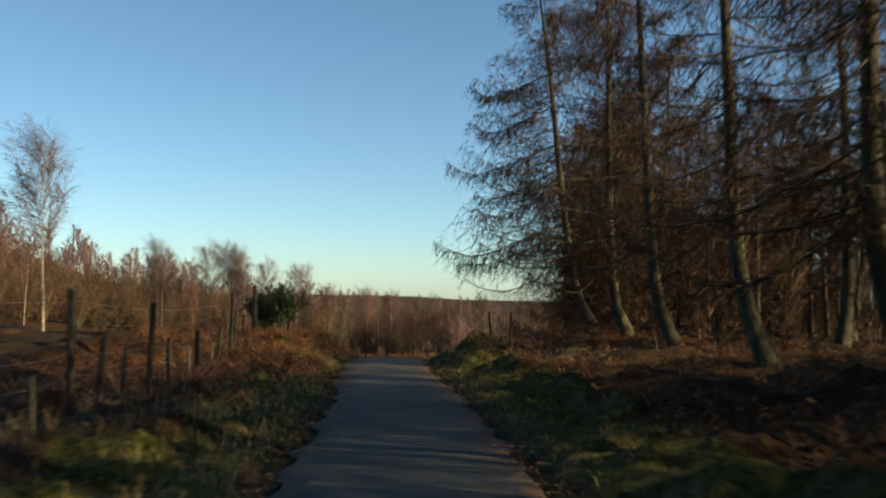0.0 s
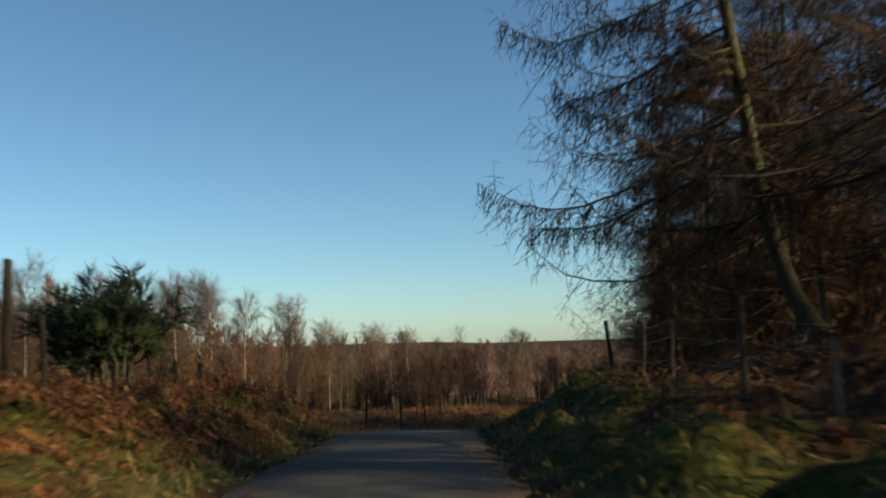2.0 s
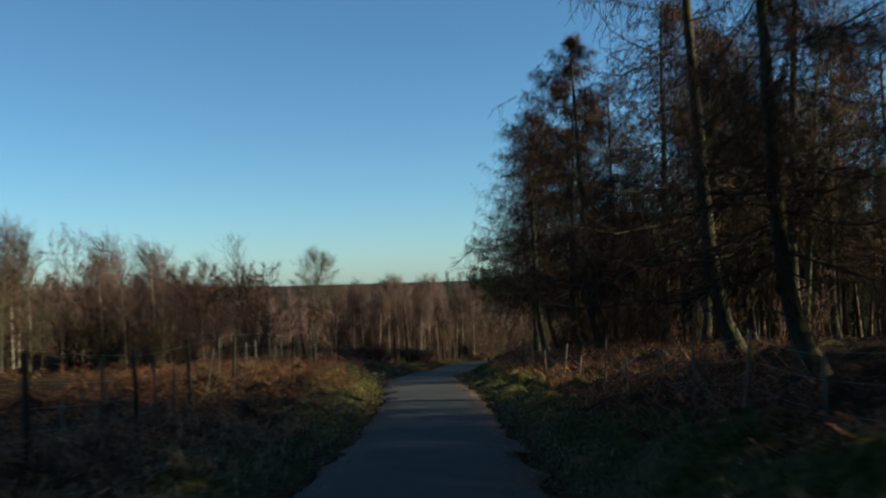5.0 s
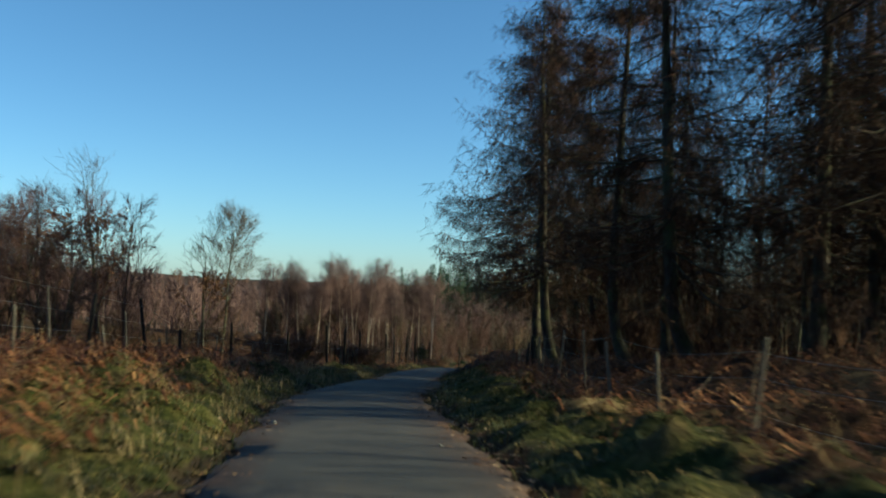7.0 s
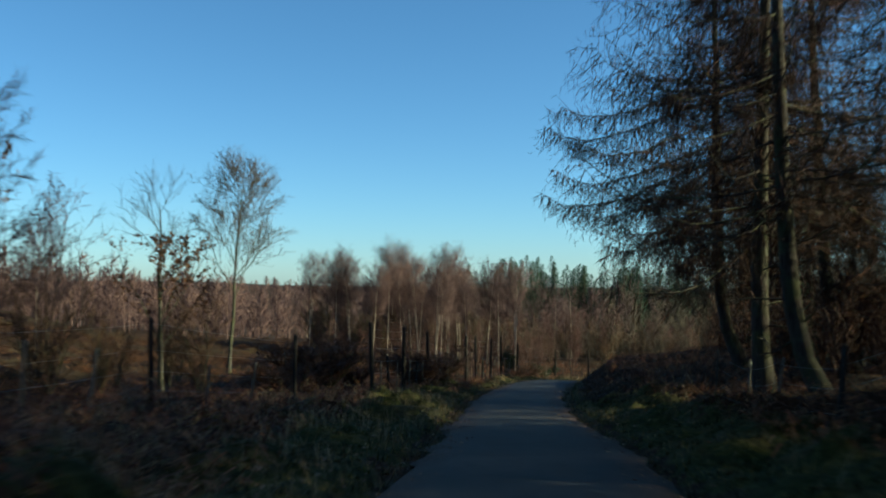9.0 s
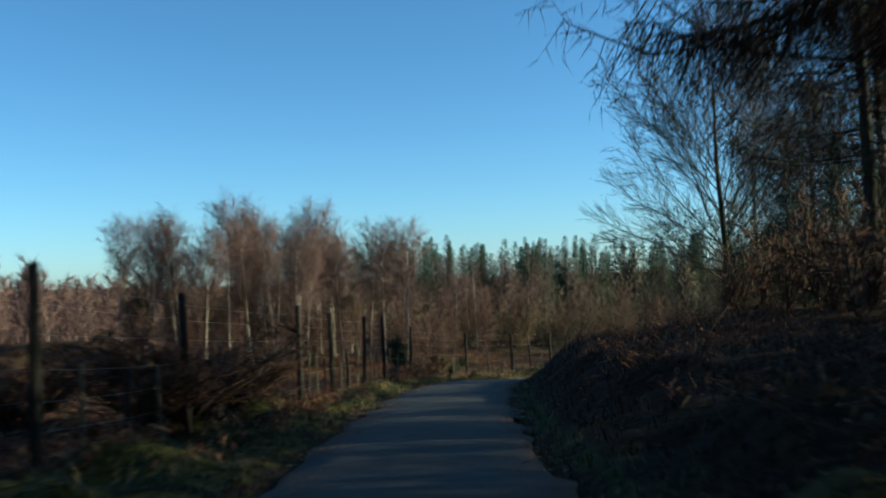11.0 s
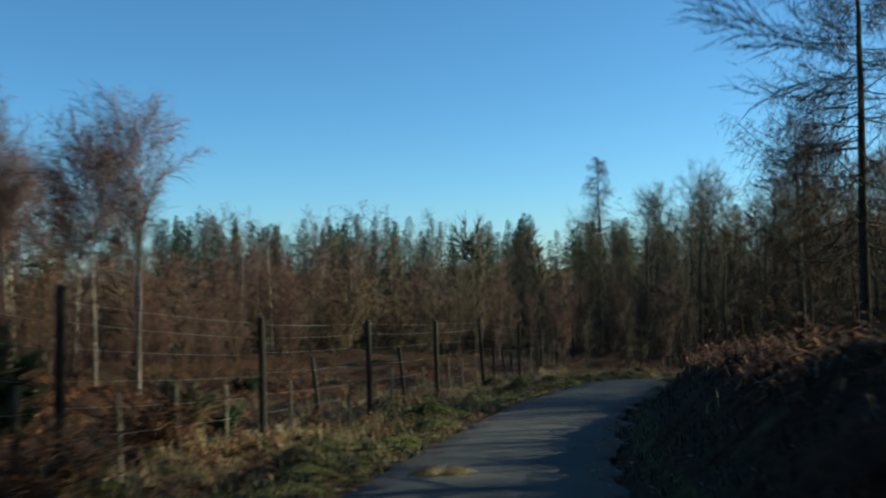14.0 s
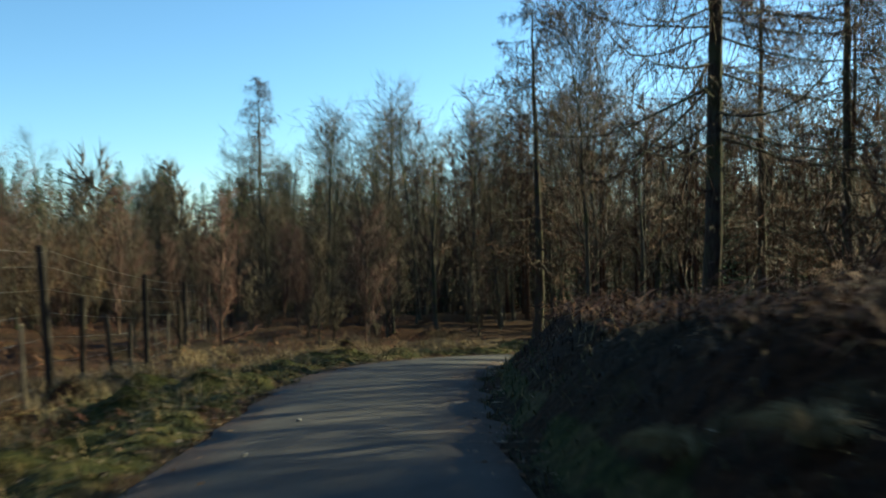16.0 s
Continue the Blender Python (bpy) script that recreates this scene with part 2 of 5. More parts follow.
def shoots(rng, P, R, m, u0, u1, angle, length, k, pull=(0, 0, 0), bend=(0, 0, 0), thick=0.5, least=0.004, spread=0.25, sway=0.0, even=0.6):
    """m side shoots from each polyline. length(u) gives metres; pull biases the heading, bend curves the shoot."""
    n = len(P)
    u = u0 + (u1 - u0) * (np.arange(m)[None] + rng.rand(n, m)) / m
    pos, tan = along(P, u)
    rnd = unit(rng.randn(n, m, 3))
    side = unit(rnd - tan * (rnd * tan).sum(-1, keepdims=True))
    a = np.radians(angle) * (1 + spread * rng.randn(n, m))[..., None]
    d = unit(tan * np.cos(a) + side * np.sin(a) + np.array(pull))
    L = (length(u) * (1 - even / 2 + even * rng.rand(n, m)))[..., None, None]
    t = np.linspace(0, 1, k)[None, None, :, None]
    Q = pos[:, :, None] + d[:, :, None] * L * t + np.array(bend) * L * t ** 2
    if sway:
        Q = Q + rng.randn(n, m, k, 3) * L * sway * t
    f = np.clip(u, 0, 0.9999) * (R.shape[1] - 1)
    r0 = np.maximum(R[np.arange(n)[:, None], f.astype(int)] * thick, least)
    r = r0[..., None] * (1 - 0.8 * np.linspace(0, 1, k))
    return Q.reshape(n * m, k, 3), r.reshape(n * m, k), u.reshape(-1)


def stem(rng, height, radius, lean=(0, 0), k=14, wobble=0.012, sweep=0.0, sweep_dir=(0, 0), flare=1.5):
    t = np.linspace(0, 1, k)
    P = np.zeros((1, k, 3))
    P[0, :, 2] = t * height
    w = np.cumsum(rng.randn(k, 2) * wobble * height / 3, axis=0) * t[:, None]
    curve = np.exp(-t * height / 1.1) - 1
    P[0, :, :2] = w + np.outer(t, lean) + np.outer(curve * sweep, sweep_dir) - np.outer(0 * t, (0, 0))
    R = radius * (1 - t) ** 0.8 + 0.012
    R[0] *= flare
    P[0, 0, 2] = -0.25
    return P, R[None]


def part(name, V, T, mat, parent, label="", smooth=False):
    ob = new(name, mesh_of(name, V, T, mat, smooth))
    ob.parent = parent
    if label:
        ob["label"] = label
    return ob


# ---- tree kinds ----
# each gives its trunk, its limbs and its twigs as (vertices, triangles)
def larch(seed, height=16.0, reach=7.0, twig=20, spur=3, branches=72, low=0.14, lean=(0, 0), sweep=0.0, k=3, fine=0.010, fall=0.6, limbs=(), snags=10):
    """Sagging branches whose ends sweep up, hung with fine twigs; dead snags under the crown."""
    rng = np.random.RandomState(seed)
    n = 9
    P, R = stem(rng, height, height * 0.0125, lean, 16, 0.006, sweep, (1.0, -0.3))
    B, BR, u = shoots(rng, P, R, branches, low, 0.985, 84, lambda u: reach * (1 - u) ** fall + 0.45, n, (0, 0, 0.05), thick=0.21, least=0.014, spread=0.1, even=0.26)
    t = np.linspace(0, 1, n)[None, :]
    L = np.linalg.norm(B[:, -1] - B[:, 0], axis=1)[:, None]
    droop = 0.18 + 0.16 * rng.rand(len(B), 1)
    B[:, :, 2] += L * droop * (-1.9 * t + 2.3 * t ** 3.4) * (1 - u[:, None] * 0.75)
    B += rng.randn(len(B), n, 3) * 0.012 * L[:, :, None] * t[:, :, None]
    fringe = []
    for up, turn, out, lift in limbs:
        # a long low limb: sags, then its end sweeps up
        q = np.linspace(0, 1, n)
        side = np.array([np.cos(radians(turn)), np.sin(radians(turn))])
        foot = np.array([np.interp(up, P[0, :, 2], P[0, :, i]) for i in (0, 1)])
        span = out - foot @ side
        mine = np.stack([foot[0] + side[0] * span * q, foot[1] + side[1] * span * q, up - 0.36 * out * q ** 1.1 + lift * q ** 5], -1)
        B = np.concatenate([B, (mine + rng.randn(n, 3) * 0.05 * q[:, None])[None]])
        BR = np.concatenate([BR, np.linspace(0.050, 0.010, n)[None]])
        fringe.append(B[-1])
    W, WR, _ = shoots(rng, B, BR, twig, 0.10, 1.0, 64, lambda u: 0.62 + 0.98 * (1 - u) ** 0.7, k, (0, 0, -0.36), (0, 0, -0.22), 0.45, fine, 0.3, 0.04)
    f = np.repeat(0.30 + 0.70 * (1 - np.r_[u, np.zeros(len(limbs))]) ** 0.6, twig)[:, None, None]
    W = W[:, :1] + (W - W[:, :1]) * f
    cones = []
    if fringe:
        F, FR, _ = shoots(rng, np.array(fringe), BR[-len(fringe):], 110, 0.22, 1.0, 70, lambda u: 0.95 - 0.5 * u, k, (0, 0, -0.85), (0, 0, -0.2), 0.4, fine, 0.3, 0.04)
        W, WR = np.concatenate([W, F]), np.concatenate([WR, FR])
        C, CR, _ = shoots(rng, F, FR, 2, 0.2, 1.0, 40, lambda u: 0.05 + 0 * u, 3, (0, 0, -0.5), thick=1.0, least=0.018)
        CR[:, 1] = 0.020
        cones = [tubes(C, CR, 3)]
    S, SR, _ = shoots(rng, W, WR, spur, 0.12, 1.0, 55, lambda u: 0.42 - 0.16 * u, 2, (0, 0, -0.30), (0, 0, -0.2), 0.75, fine * 0.75)
    D, DR, _ = shoots(rng, P, R, snags, 0.07, 0.34, 80, lambda u: 1.1 + 1.6 * u, 5, (0, 0, 0.1), (0, 0, -0.22), 0.16, 0.016, 0.25, 0.05)
    G, GR, _ = shoots(rng, D, DR, 3, 0.3, 0.95, 45, lambda u: 0.55 - 0.2 * u, 3, (0, 0, 0.05), thick=0.6, least=0.010, sway=0.06)
    return tubes(P, R, 8), join(tubes(B, BR, 4), tubes(D, DR, 4), tubes(G, GR, 3)), join(tubes(W, WR, 3), tubes(S, SR, 3), *cones)


def birch(seed, height=10.0, forks=0, branches=36, twig=10, spur=5, crown=0.46, fine=0.0075):
    rng = np.random.RandomState(seed)
    P, R = stem(rng, height * 0.86, height * 0.0054, rng.randn(2) * height * 0.035, 12, 0.012, flare=1.3)
    trunks, allP, allR = [tubes(P, R, 7)], [P], [R]
    for _ in range(forks):
        k0 = rng.randint(1, 3)
        off = rng.randn(2) * height * 0.055
        Q = P.copy()
        Q[0, :, :2] += np.outer(np.clip((np.arange(12) - k0) / 8.0, 0, 1.2), off)
        pick = np.linspace(k0, 11, 12).astype(int)
        Q, q = Q[:, pick], np.linspace(R[0, k0] * 0.85, 0.01, 12)[None]
        Q = Q + np.linspace(0, 0.01, 12)[None, :, None]
        trunks.append(tubes(Q, q, 6))
        allP.append(Q)
        allR.append(q)
    PP, RR = np.concatenate(allP), np.concatenate(allR)
    B, BR, _ = shoots(rng, PP, RR, branches, crown, 0.98, 50, lambda u: height * (0.15 + 0.17 * (1 - u)), 4, (0, 0, 0.22), (0, 0, 0.16), 0.30, 0.009, 0.25, 0.03)
    W, WR, _ = shoots(rng, B, BR, twig, 0.12, 1.0, 34, lambda u: height * (0.055 + 0.075 * (1 - u)), 2, (0, 0, 0.22), thick=0.5, least=fine, spread=0.4)
    S, SR, _ = shoots(rng, W, WR, spur, 0.15, 1.0, 32, lambda u: height * 0.055 + 0 * u, 2, (0, 0, -0.05), (0, 0, -0.25), 0.8, fine * 0.85, 0.5)
    return join(*trunks), tubes(B, BR, 3), join(tubes(W, WR, 3), tubes(S, SR, 3))


def bare(seed, height=10.0, branches=16, second=9, third=8, fourth=4, angle=48, crown=0.22, radius=0.014, lift=0.3, spread=0.42, fine=0.006):
    rng = np.random.RandomState(seed)
    P, R = stem(rng, height, height * radius, rng.randn(2) * height * 0.04, 12, 0.02)
    B, BR, _ = shoots(rng, P, R, branches, crown, 0.97, angle, lambda u: height * (0.12 + spread * (1 - u)), 6, (0, 0, lift), (0, 0, 0.12), 0.33, 0.011, 0.2, 0.03)
    C, CR, _ = shoots(rng, B, BR, second, 0.15, 1.0, 34, lambda u: height * (0.08 + 0.16 * (1 - u)), 4, (0, 0, 0.12), (0, 0, 0.06), 0.45, 0.008, 0.3, 0.04)
    D, DR, _ = shoots(rng, C, CR, third, 0.15, 1.0, 36, lambda u: height * (0.04 + 0.05 * (1 - u)), 2, (0, 0, 0.08), thick=0.6, least=fine * 1.2, spread=0.3)
    sets = [tubes(C, CR, 3), tubes(D, DR, 3)]
    if fourth:
        E, ER, _ = shoots(rng, D, DR, fourth, 0.2, 1.0, 34, lambda u: height * 0.032 + 0 * u, 2, (0, 0, 0.05), thick=0.7, least=fine)
        sets.append(tubes(E, ER, 3))
    return tubes(P, R, 8), tubes(B, BR, 5), join(*sets)


def fan_tree(seed, height=12.0):
    """A broadleaf whose limbs spread like a fan from one low crotch, all shoots pointing outwards."""
    rng = np.random.RandomState(seed)
    P, R = stem(rng, height * 0.9, height * 0.0115, (-0.4, 0.2), 14, 0.010)
    sets = []
    for m, u0, u1, angle, far in ((10, 0.20, 0.34, 74, 0.41), (12, 0.24, 0.46, 56, 0.46), (12, 0.28, 0.60, 38, 0.48), (14, 0.5, 0.97, 34, 0.30)):
        sets.append(shoots(rng, P, R, m, u0, u1, angle, lambda u: height * far + 0 * u, 8, (0, 0, 0.0), (0, 0, 0.10), 0.26, 0.018, 0.12, 0.014, 0.24)[:2])
    B, BR = np.concatenate([q[0] for q in sets]), np.concatenate([q[1] for q in sets])
    C, CR, _ = shoots(rng, B, BR, 14, 0.14, 0.97, 28, lambda u: height * (0.07 + 0.17 * (1 - u)), 5, (0, 0, 0.06), (0, 0, 0.04), 0.5, 0.010, 0.25, 0.02)
    D, DR, _ = shoots(rng, C, CR, 8, 0.15, 1.0, 30, lambda u: height * (0.035 + 0.05 * (1 - u)), 3, (0, 0, 0.05), thick=0.6, least=0.0085, spread=0.3, sway=0.02)
    E, ER, _ = shoots(rng, D, DR, 4, 0.2, 1.0, 27, lambda u: height * 0.026 + 0 * u, 2, (0, 0, 0.05), thick=0.7, least=0.0065)
    return tubes(P, R, 9), join(tubes(B, BR, 5), tubes(C, CR, 3)), join(tubes(D, DR, 3), tubes(E, ER, 3))


def pole_tree(seed, height=11.0, branches=26, second=8, third=3, fine=0.011):
    """A drawn-up woodland tree with a thin stem."""
    rng = np.random.RandomState(seed)
    P, R = stem(rng, height, height * 0.0085 * (0.7 + 0.7 * rng.rand()), rng.randn(2) * height * 0.06, 12, 0.018)
    B, BR, _ = shoots(rng, P, R, branches, 0.2, 0.97, 50, lambda u: height * (0.07 + 0.20 * np.sin(np.pi * np.clip(u, 0, 1))), 4, (0, 0, 0.22), (0, 0, 0.1), 0.33, 0.012, 0.35, 0.05)
    C, CR, _ = shoots(rng, B, BR, second, 0.12, 1.0, 42, lambda u: height * (0.04 + 0.07 * (1 - u)), 2, (0, 0, 0.12), thick=0.5, least=fine, spread=0.35)
    D, DR, _ = shoots(rng, C, CR, third, 0.15, 1.0, 36, lambda u: height * 0.045 + 0 * u, 2, thick=0.75, least=fine * 0.8)
    return tubes(P, R, 7), tubes(B, BR, 3), join(tubes(C, CR, 3), tubes(D, DR, 3))


def young_tree(seed, height=7.5, fine=0.012):
    """A young tree twigged down to the ground, soft in outline."""
    rng = np.random.RandomState(seed)
    P, R = stem(rng, height, height * 0.008, rng.randn(2) * height * 0.05, 9, 0.02)
    B, BR, _ = shoots(rng, P, R, 32, 0.06, 0.98, 50, lambda u: height * (0.10 + 0.25 * (1 - u) ** 0.7), 4, (0, 0, 0.25), (0, 0, 0.12), 0.4, 0.014, 0.35, 0.04)
    C, CR, _ = shoots(rng, B, BR, 9, 0.12, 1.0, 38, lambda u: height * (0.045 + 0.07 * (1 - u)), 2, (0, 0, 0.18), thick=0.55, least=fine * 1.2, spread=0.4)
    D, DR, _ = shoots(rng, C, CR, 5, 0.15, 1.0, 34, lambda u: height * 0.045 + 0 * u, 2, (0, 0, 0.08), thick=0.75, least=fine * 0.8, spread=0.4)
    return tubes(P, R, 6), tubes(B, BR, 3), join(tubes(C, CR, 3), tubes(D, DR, 3))


def scrub(seed, height=4.0, stems=9, second=9, third=8, fine=0.009):
    """A many-stemmed leafless bush."""
    rng = np.random.RandomState(seed)
    az = rng.rand(stems) * 2 * np.pi
    out = 0.15 + 0.33 * rng.rand(stems)
    d = np.stack([np.cos(az) * out, np.sin(az) * out, np.ones(stems)], -1)
    t = np.linspace(0, 1, 5)[None, :, None]
    P = d[:, None] * height * (0.6 + 0.4 * rng.rand(stems))[:, None, None] * t + rng.randn(stems, 5, 3) * 0.05 * height * t
    P[:, 0, 2] -= 0.15
    R = np.linspace(0.030, 0.010, 5)[None] * np.ones((stems, 1))
    B, BR, _ = shoots(rng, P, R, second, 0.10, 1.0, 40, lambda u: height * (0.12 + 0.22 * (1 - u)), 2, (0, 0, 0.25), thick=0.55, least=fine * 1.3, spread=0.35)
    C, CR, _ = shoots(rng, B, BR, third, 0.1, 1.0, 34, lambda u: height * 0.11 + 0 * u, 2, (0, 0, 0.1), thick=0.7, least=fine, spread=0.4)
    return tubes(P, R, 4), join(tubes(B, BR, 3), tubes(C, CR, 3))


def spruce(seed, height=15.0, boughs=150, second=6):
    """A narrow pointed conifer: boughs in a tight spiral, each with hanging side sprays."""
    rng = np.random.RandomState(seed)
    P, R = stem(rng, height, height * 0.012, rng.randn(2) * 0.15, 8, 0.003)
    u = 0.05 + 0.94 * (np.arange(boughs) + 0.5 * rng.rand(boughs)) / boughs
    az = np.arange(boughs) * 2.39996 + 0.4 * rng.randn(boughs)
    L = (height * 0.235 * (1 - u) ** 0.85 + 0.08) * (0.75 + 0.5 * rng.rand(boughs))
    q = np.linspace(0, 1, 4)[None, :, None]
    out = np.stack([np.cos(az), np.sin(az), np.zeros(boughs)], -1)[:, None]
    foot = along(P, u[None])[0][0][:, None]
    B = foot + out * L[:, None, None] * q + np.array([0, 0, 1.0]) * L[:, None, None] * (-0.42 * q + 0.36 * q ** 2 + 0.35 * u[:, None, None] * q)
    BR = np.linspace(1.0, 0.25, 4)[None] * (0.02 + 0.07 * (1 - u))[:, None]
    W, WR, v = shoots(rng, B, BR, second, 0.12, 1.0, 46, lambda w: 1.0 - 0.35 * w, 2, (0, 0, -0.3), (0, 0, -0.1), 0.9, 0.048, 0.25)
    f = np.repeat(0.26 + 0.74 * (1 - u) ** 0.6, second)[:, None, None]
    W = W[:, :1] + (W - W[:, :1]) * f
    return tubes(P, R, 6), join(tubes(B, BR, 3), tubes(W, WR, 3))


def broom(seed, height=1.6, stems=26, second=15, third=10, wide=0.46, low=0.36):
    """An evergreen bush: bare splayed stems under a ragged dome of green shoots."""
    rng = np.random.RandomState(seed)
    g = unit(rng.randn(stems, 3)) * (rng.rand(stems, 1) ** 0.4)
    mid = (1 + low) / 2 - 0.06
    tip = g * np.array([wide, wide, (0.9 - low) / 2]) * height + np.array([0, 0, mid * height])
    root = tip * np.array([0.22, 0.22, 0])
    t = np.linspace(0, 1, 6)[None, :, None]
    P = root[:, None] + (tip - root)[:, None] * t + rng.randn(stems, 6, 3) * 0.035 * height * np.sin(np.pi * t)
    P[:, :, :2] *= 1 - 0.25 * np.sin(np.pi * t)
    P[:, 0, 2] -= 0.12
    R = np.linspace(0.030, 0.010, 6)[None] * np.ones((stems, 1))
    B, BR, _ = shoots(rng, P, R, second, 0.50, 1.0, 58, lambda u: height * (0.10 + 0.10 * (1 - u)), 2, (0, 0, 0.3), thick=0.5, least=0.009, spread=0.4)
    C, CR, _ = shoots(rng, B, BR, third, 0.1, 1.0, 40, lambda u: height * 0.10 + 0 * u, 2, (0, 0, 0.22), thick=0.8, least=0.012, spread=0.4)
    return tubes(P, R, 4), join(tubes(B, BR, 3), tubes(C, CR, 3))


def two_tone(name, first, second, mats):
    V, T = join(first, second)
    return mesh_of(name, V, T, mats, slots=np.r_[np.zeros(len(first[1])), np.ones(len(second[1]))])


def tree_thing(name, label, sets, mats):
    """An Empty at the base with a trunk and a crown of limbs and twigs."""
    top = tagged(new(name), label, "tree")
    part("trunk", *sets[0], mats[0], top, smooth=True)
    crown = new("crown", two_tone("crown", sets[1], sets[2], mats[1:]) if len(sets) == 3 else mesh_of("crown", *sets[1], mats[1]))
    crown.parent = top
    return top


def bush_thing(name, label, sets, mats):
    return tagged(new(name, two_tone(name, sets[0], sets[1], mats)), label, "bush")


def evergreen_thing(name, label, sets, mats):
    top = tagged(new(name), label, "bush")
    part("stock", *sets[0], mats[0], top, "bare woody stock")
    part("foliage", *sets[1], mats[1], top)
    return top


# ---- lie of the land ----
def centre_line():
    """The lane's middle, a place each metre: (s, x, y, z)."""
    e = np.array([row[1] for row in PATH])
    d0 = unit(e[1, :2] - e[0, :2])
    pts = [np.array([*(e[0, :2] - d0 * q), e[0, 2] + 0.03 * q]) for q in (160.0, 80.0, 40.0, 20.0, 8.0)]
    pts += [p for p in e]
    head, p, step = math.atan2(e[-1, 0] - e[-2, 0], e[-1, 1] - e[-2, 1]), e[-1].copy(), 2.0
    for i in range(52):
        head += radians((0.8 if i < 9 else 2.4) * step) if i < 26 else 0.0
        p = p + np.array([math.sin(head) * step, math.cos(head) * step, -(0.062 if i < 8 else 0.11) * step])
        pts.append(p.copy())
    pts = np.array(pts)
    s = np.r_[0, np.cumsum(np.hypot(*np.diff(pts[:, :2], axis=0).T))] - 160.0
    q = np.arange(-160.0, s[-1], 0.5)
    out = np.stack([np.interp(q, s, pts[:, i]) for i in range(3)], -1)
    ker = np.exp(-0.5 * (np.arange(-12, 13) / 5.0) ** 2)
    ker /= ker.sum()
    pad = np.concatenate([np.repeat(out[:1], 12, 0), out, np.repeat(out[-1:], 12, 0)])
    sm = np.stack([np.convolve(pad[:, i], ker, "valid") for i in range(3)], -1)
    sm[:12], sm[-12:] = out[:12], out[-12:]
    tan = unit(np.gradient(sm[:, :2], axis=0))
    right = np.stack([tan[:, 1], -tan[:, 0]], -1)
    sm[:, :2] += right * -0.08
    sm[:, 2] += -1.30 + 0.28 * np.exp(-((q - 44) / 3.5) ** 2) - 0.25 * np.exp(-((q - 54.5) / 5.0) ** 2)
    return q, sm, right


LINE_S, LINE, LINE_R = centre_line()
HALF = 1.40     # half the lane's width


def lane(x, y):
    """Distance along the lane, offset to its right, and the lane's height beside the places."""
    x, y = np.atleast_1d(np.asarray(x, float)), np.atleast_1d(np.asarray(y, float))
    s, o, z = np.empty(len(x)), np.empty(len(x)), np.empty(len(x))
    for a in range(0, len(x), 4000):
        dx = x[a:a + 4000, None] - LINE[None, :, 0]
        dy = y[a:a + 4000, None] - LINE[None, :, 1]
        i = (dx * dx + dy * dy).argmin(1)
        r = np.arange(len(i))
        o[a:a + 4000] = np.sign(dx[r, i] * LINE_R[i, 0] + dy[r, i] * LINE_R[i, 1]) * np.hypot(dx[r, i], dy[r, i])
        s[a:a + 4000], z[a:a + 4000] = LINE_S[i], LINE[i, 2]
    return s, o, z


def step(a, b, v):
    t = np.clip((v - a) / (b - a), 0, 1)
    return t * t * (3 - 2 * t)


def waves(x, y, size, seed):
    """Soft random swell between about -1 and 1."""
    rng = np.random.RandomState(seed)
    v = 0.0
    for i in range(7):
        a, f, ph = rng.rand() * 2 * np.pi, (0.6 + 1.1 * rng.rand()) * 2 * np.pi / size, rng.rand() * 6.28
        v = v + np.sin((x * np.cos(a) + y * np.sin(a)) * f + ph + 1.3 * np.sin((x * np.sin(a) - y * np.cos(a)) * f * 0.6 + ph * 2))
    return v / 3.2


BANK_L = ((-30, 0.0), (20, 0.05), (29, 0.1), (34, 0.65), (40, 0.8), (48, 0.6), (53, 0.05), (60, -0.15), (70, 0.0), (77, 0.2), (83, 0.55), (92, 0.6),
          (99, 0.3), (105, 0.1), (113, 0.2), (122, 0.0), (135, -0.05), (146, -0.15), (156, -0.3), (170, -0.25), (200, -0.2))
NEAR_R = ((-30, 0.4), (18, 0.25), (31, 0.35), (36, 0.55), (43, 0.9), (50, 0.95), (60, 0.65), (75, 0.3), (87, 0.3), (112, 0.45), (119, 0.4), (126, 0.5),
          (134, 0.9), (143, 1.3), (154, 1.25), (163, 1.0), (172, 0.85), (182, 0.85), (200, 0.85))
DEEP_R = ((-30, 0.6), (20, 0.7), (32, 0.75), (39, 1.15), (46, 1.65), (53, 1.7), (62, 1.4), (75, 1.0), (100, 0.95), (114, 0.9), (121, 0.95), (128, 1.1),
          (136, 1.5), (146, 2.0), (152, 1.95), (160, 1.5), (170, 1.1), (185, 0.95), (200, 0.9))


def knots(table, s):
    a = np.array(table)
    return np.interp(s, a[:, 0], a[:, 1])


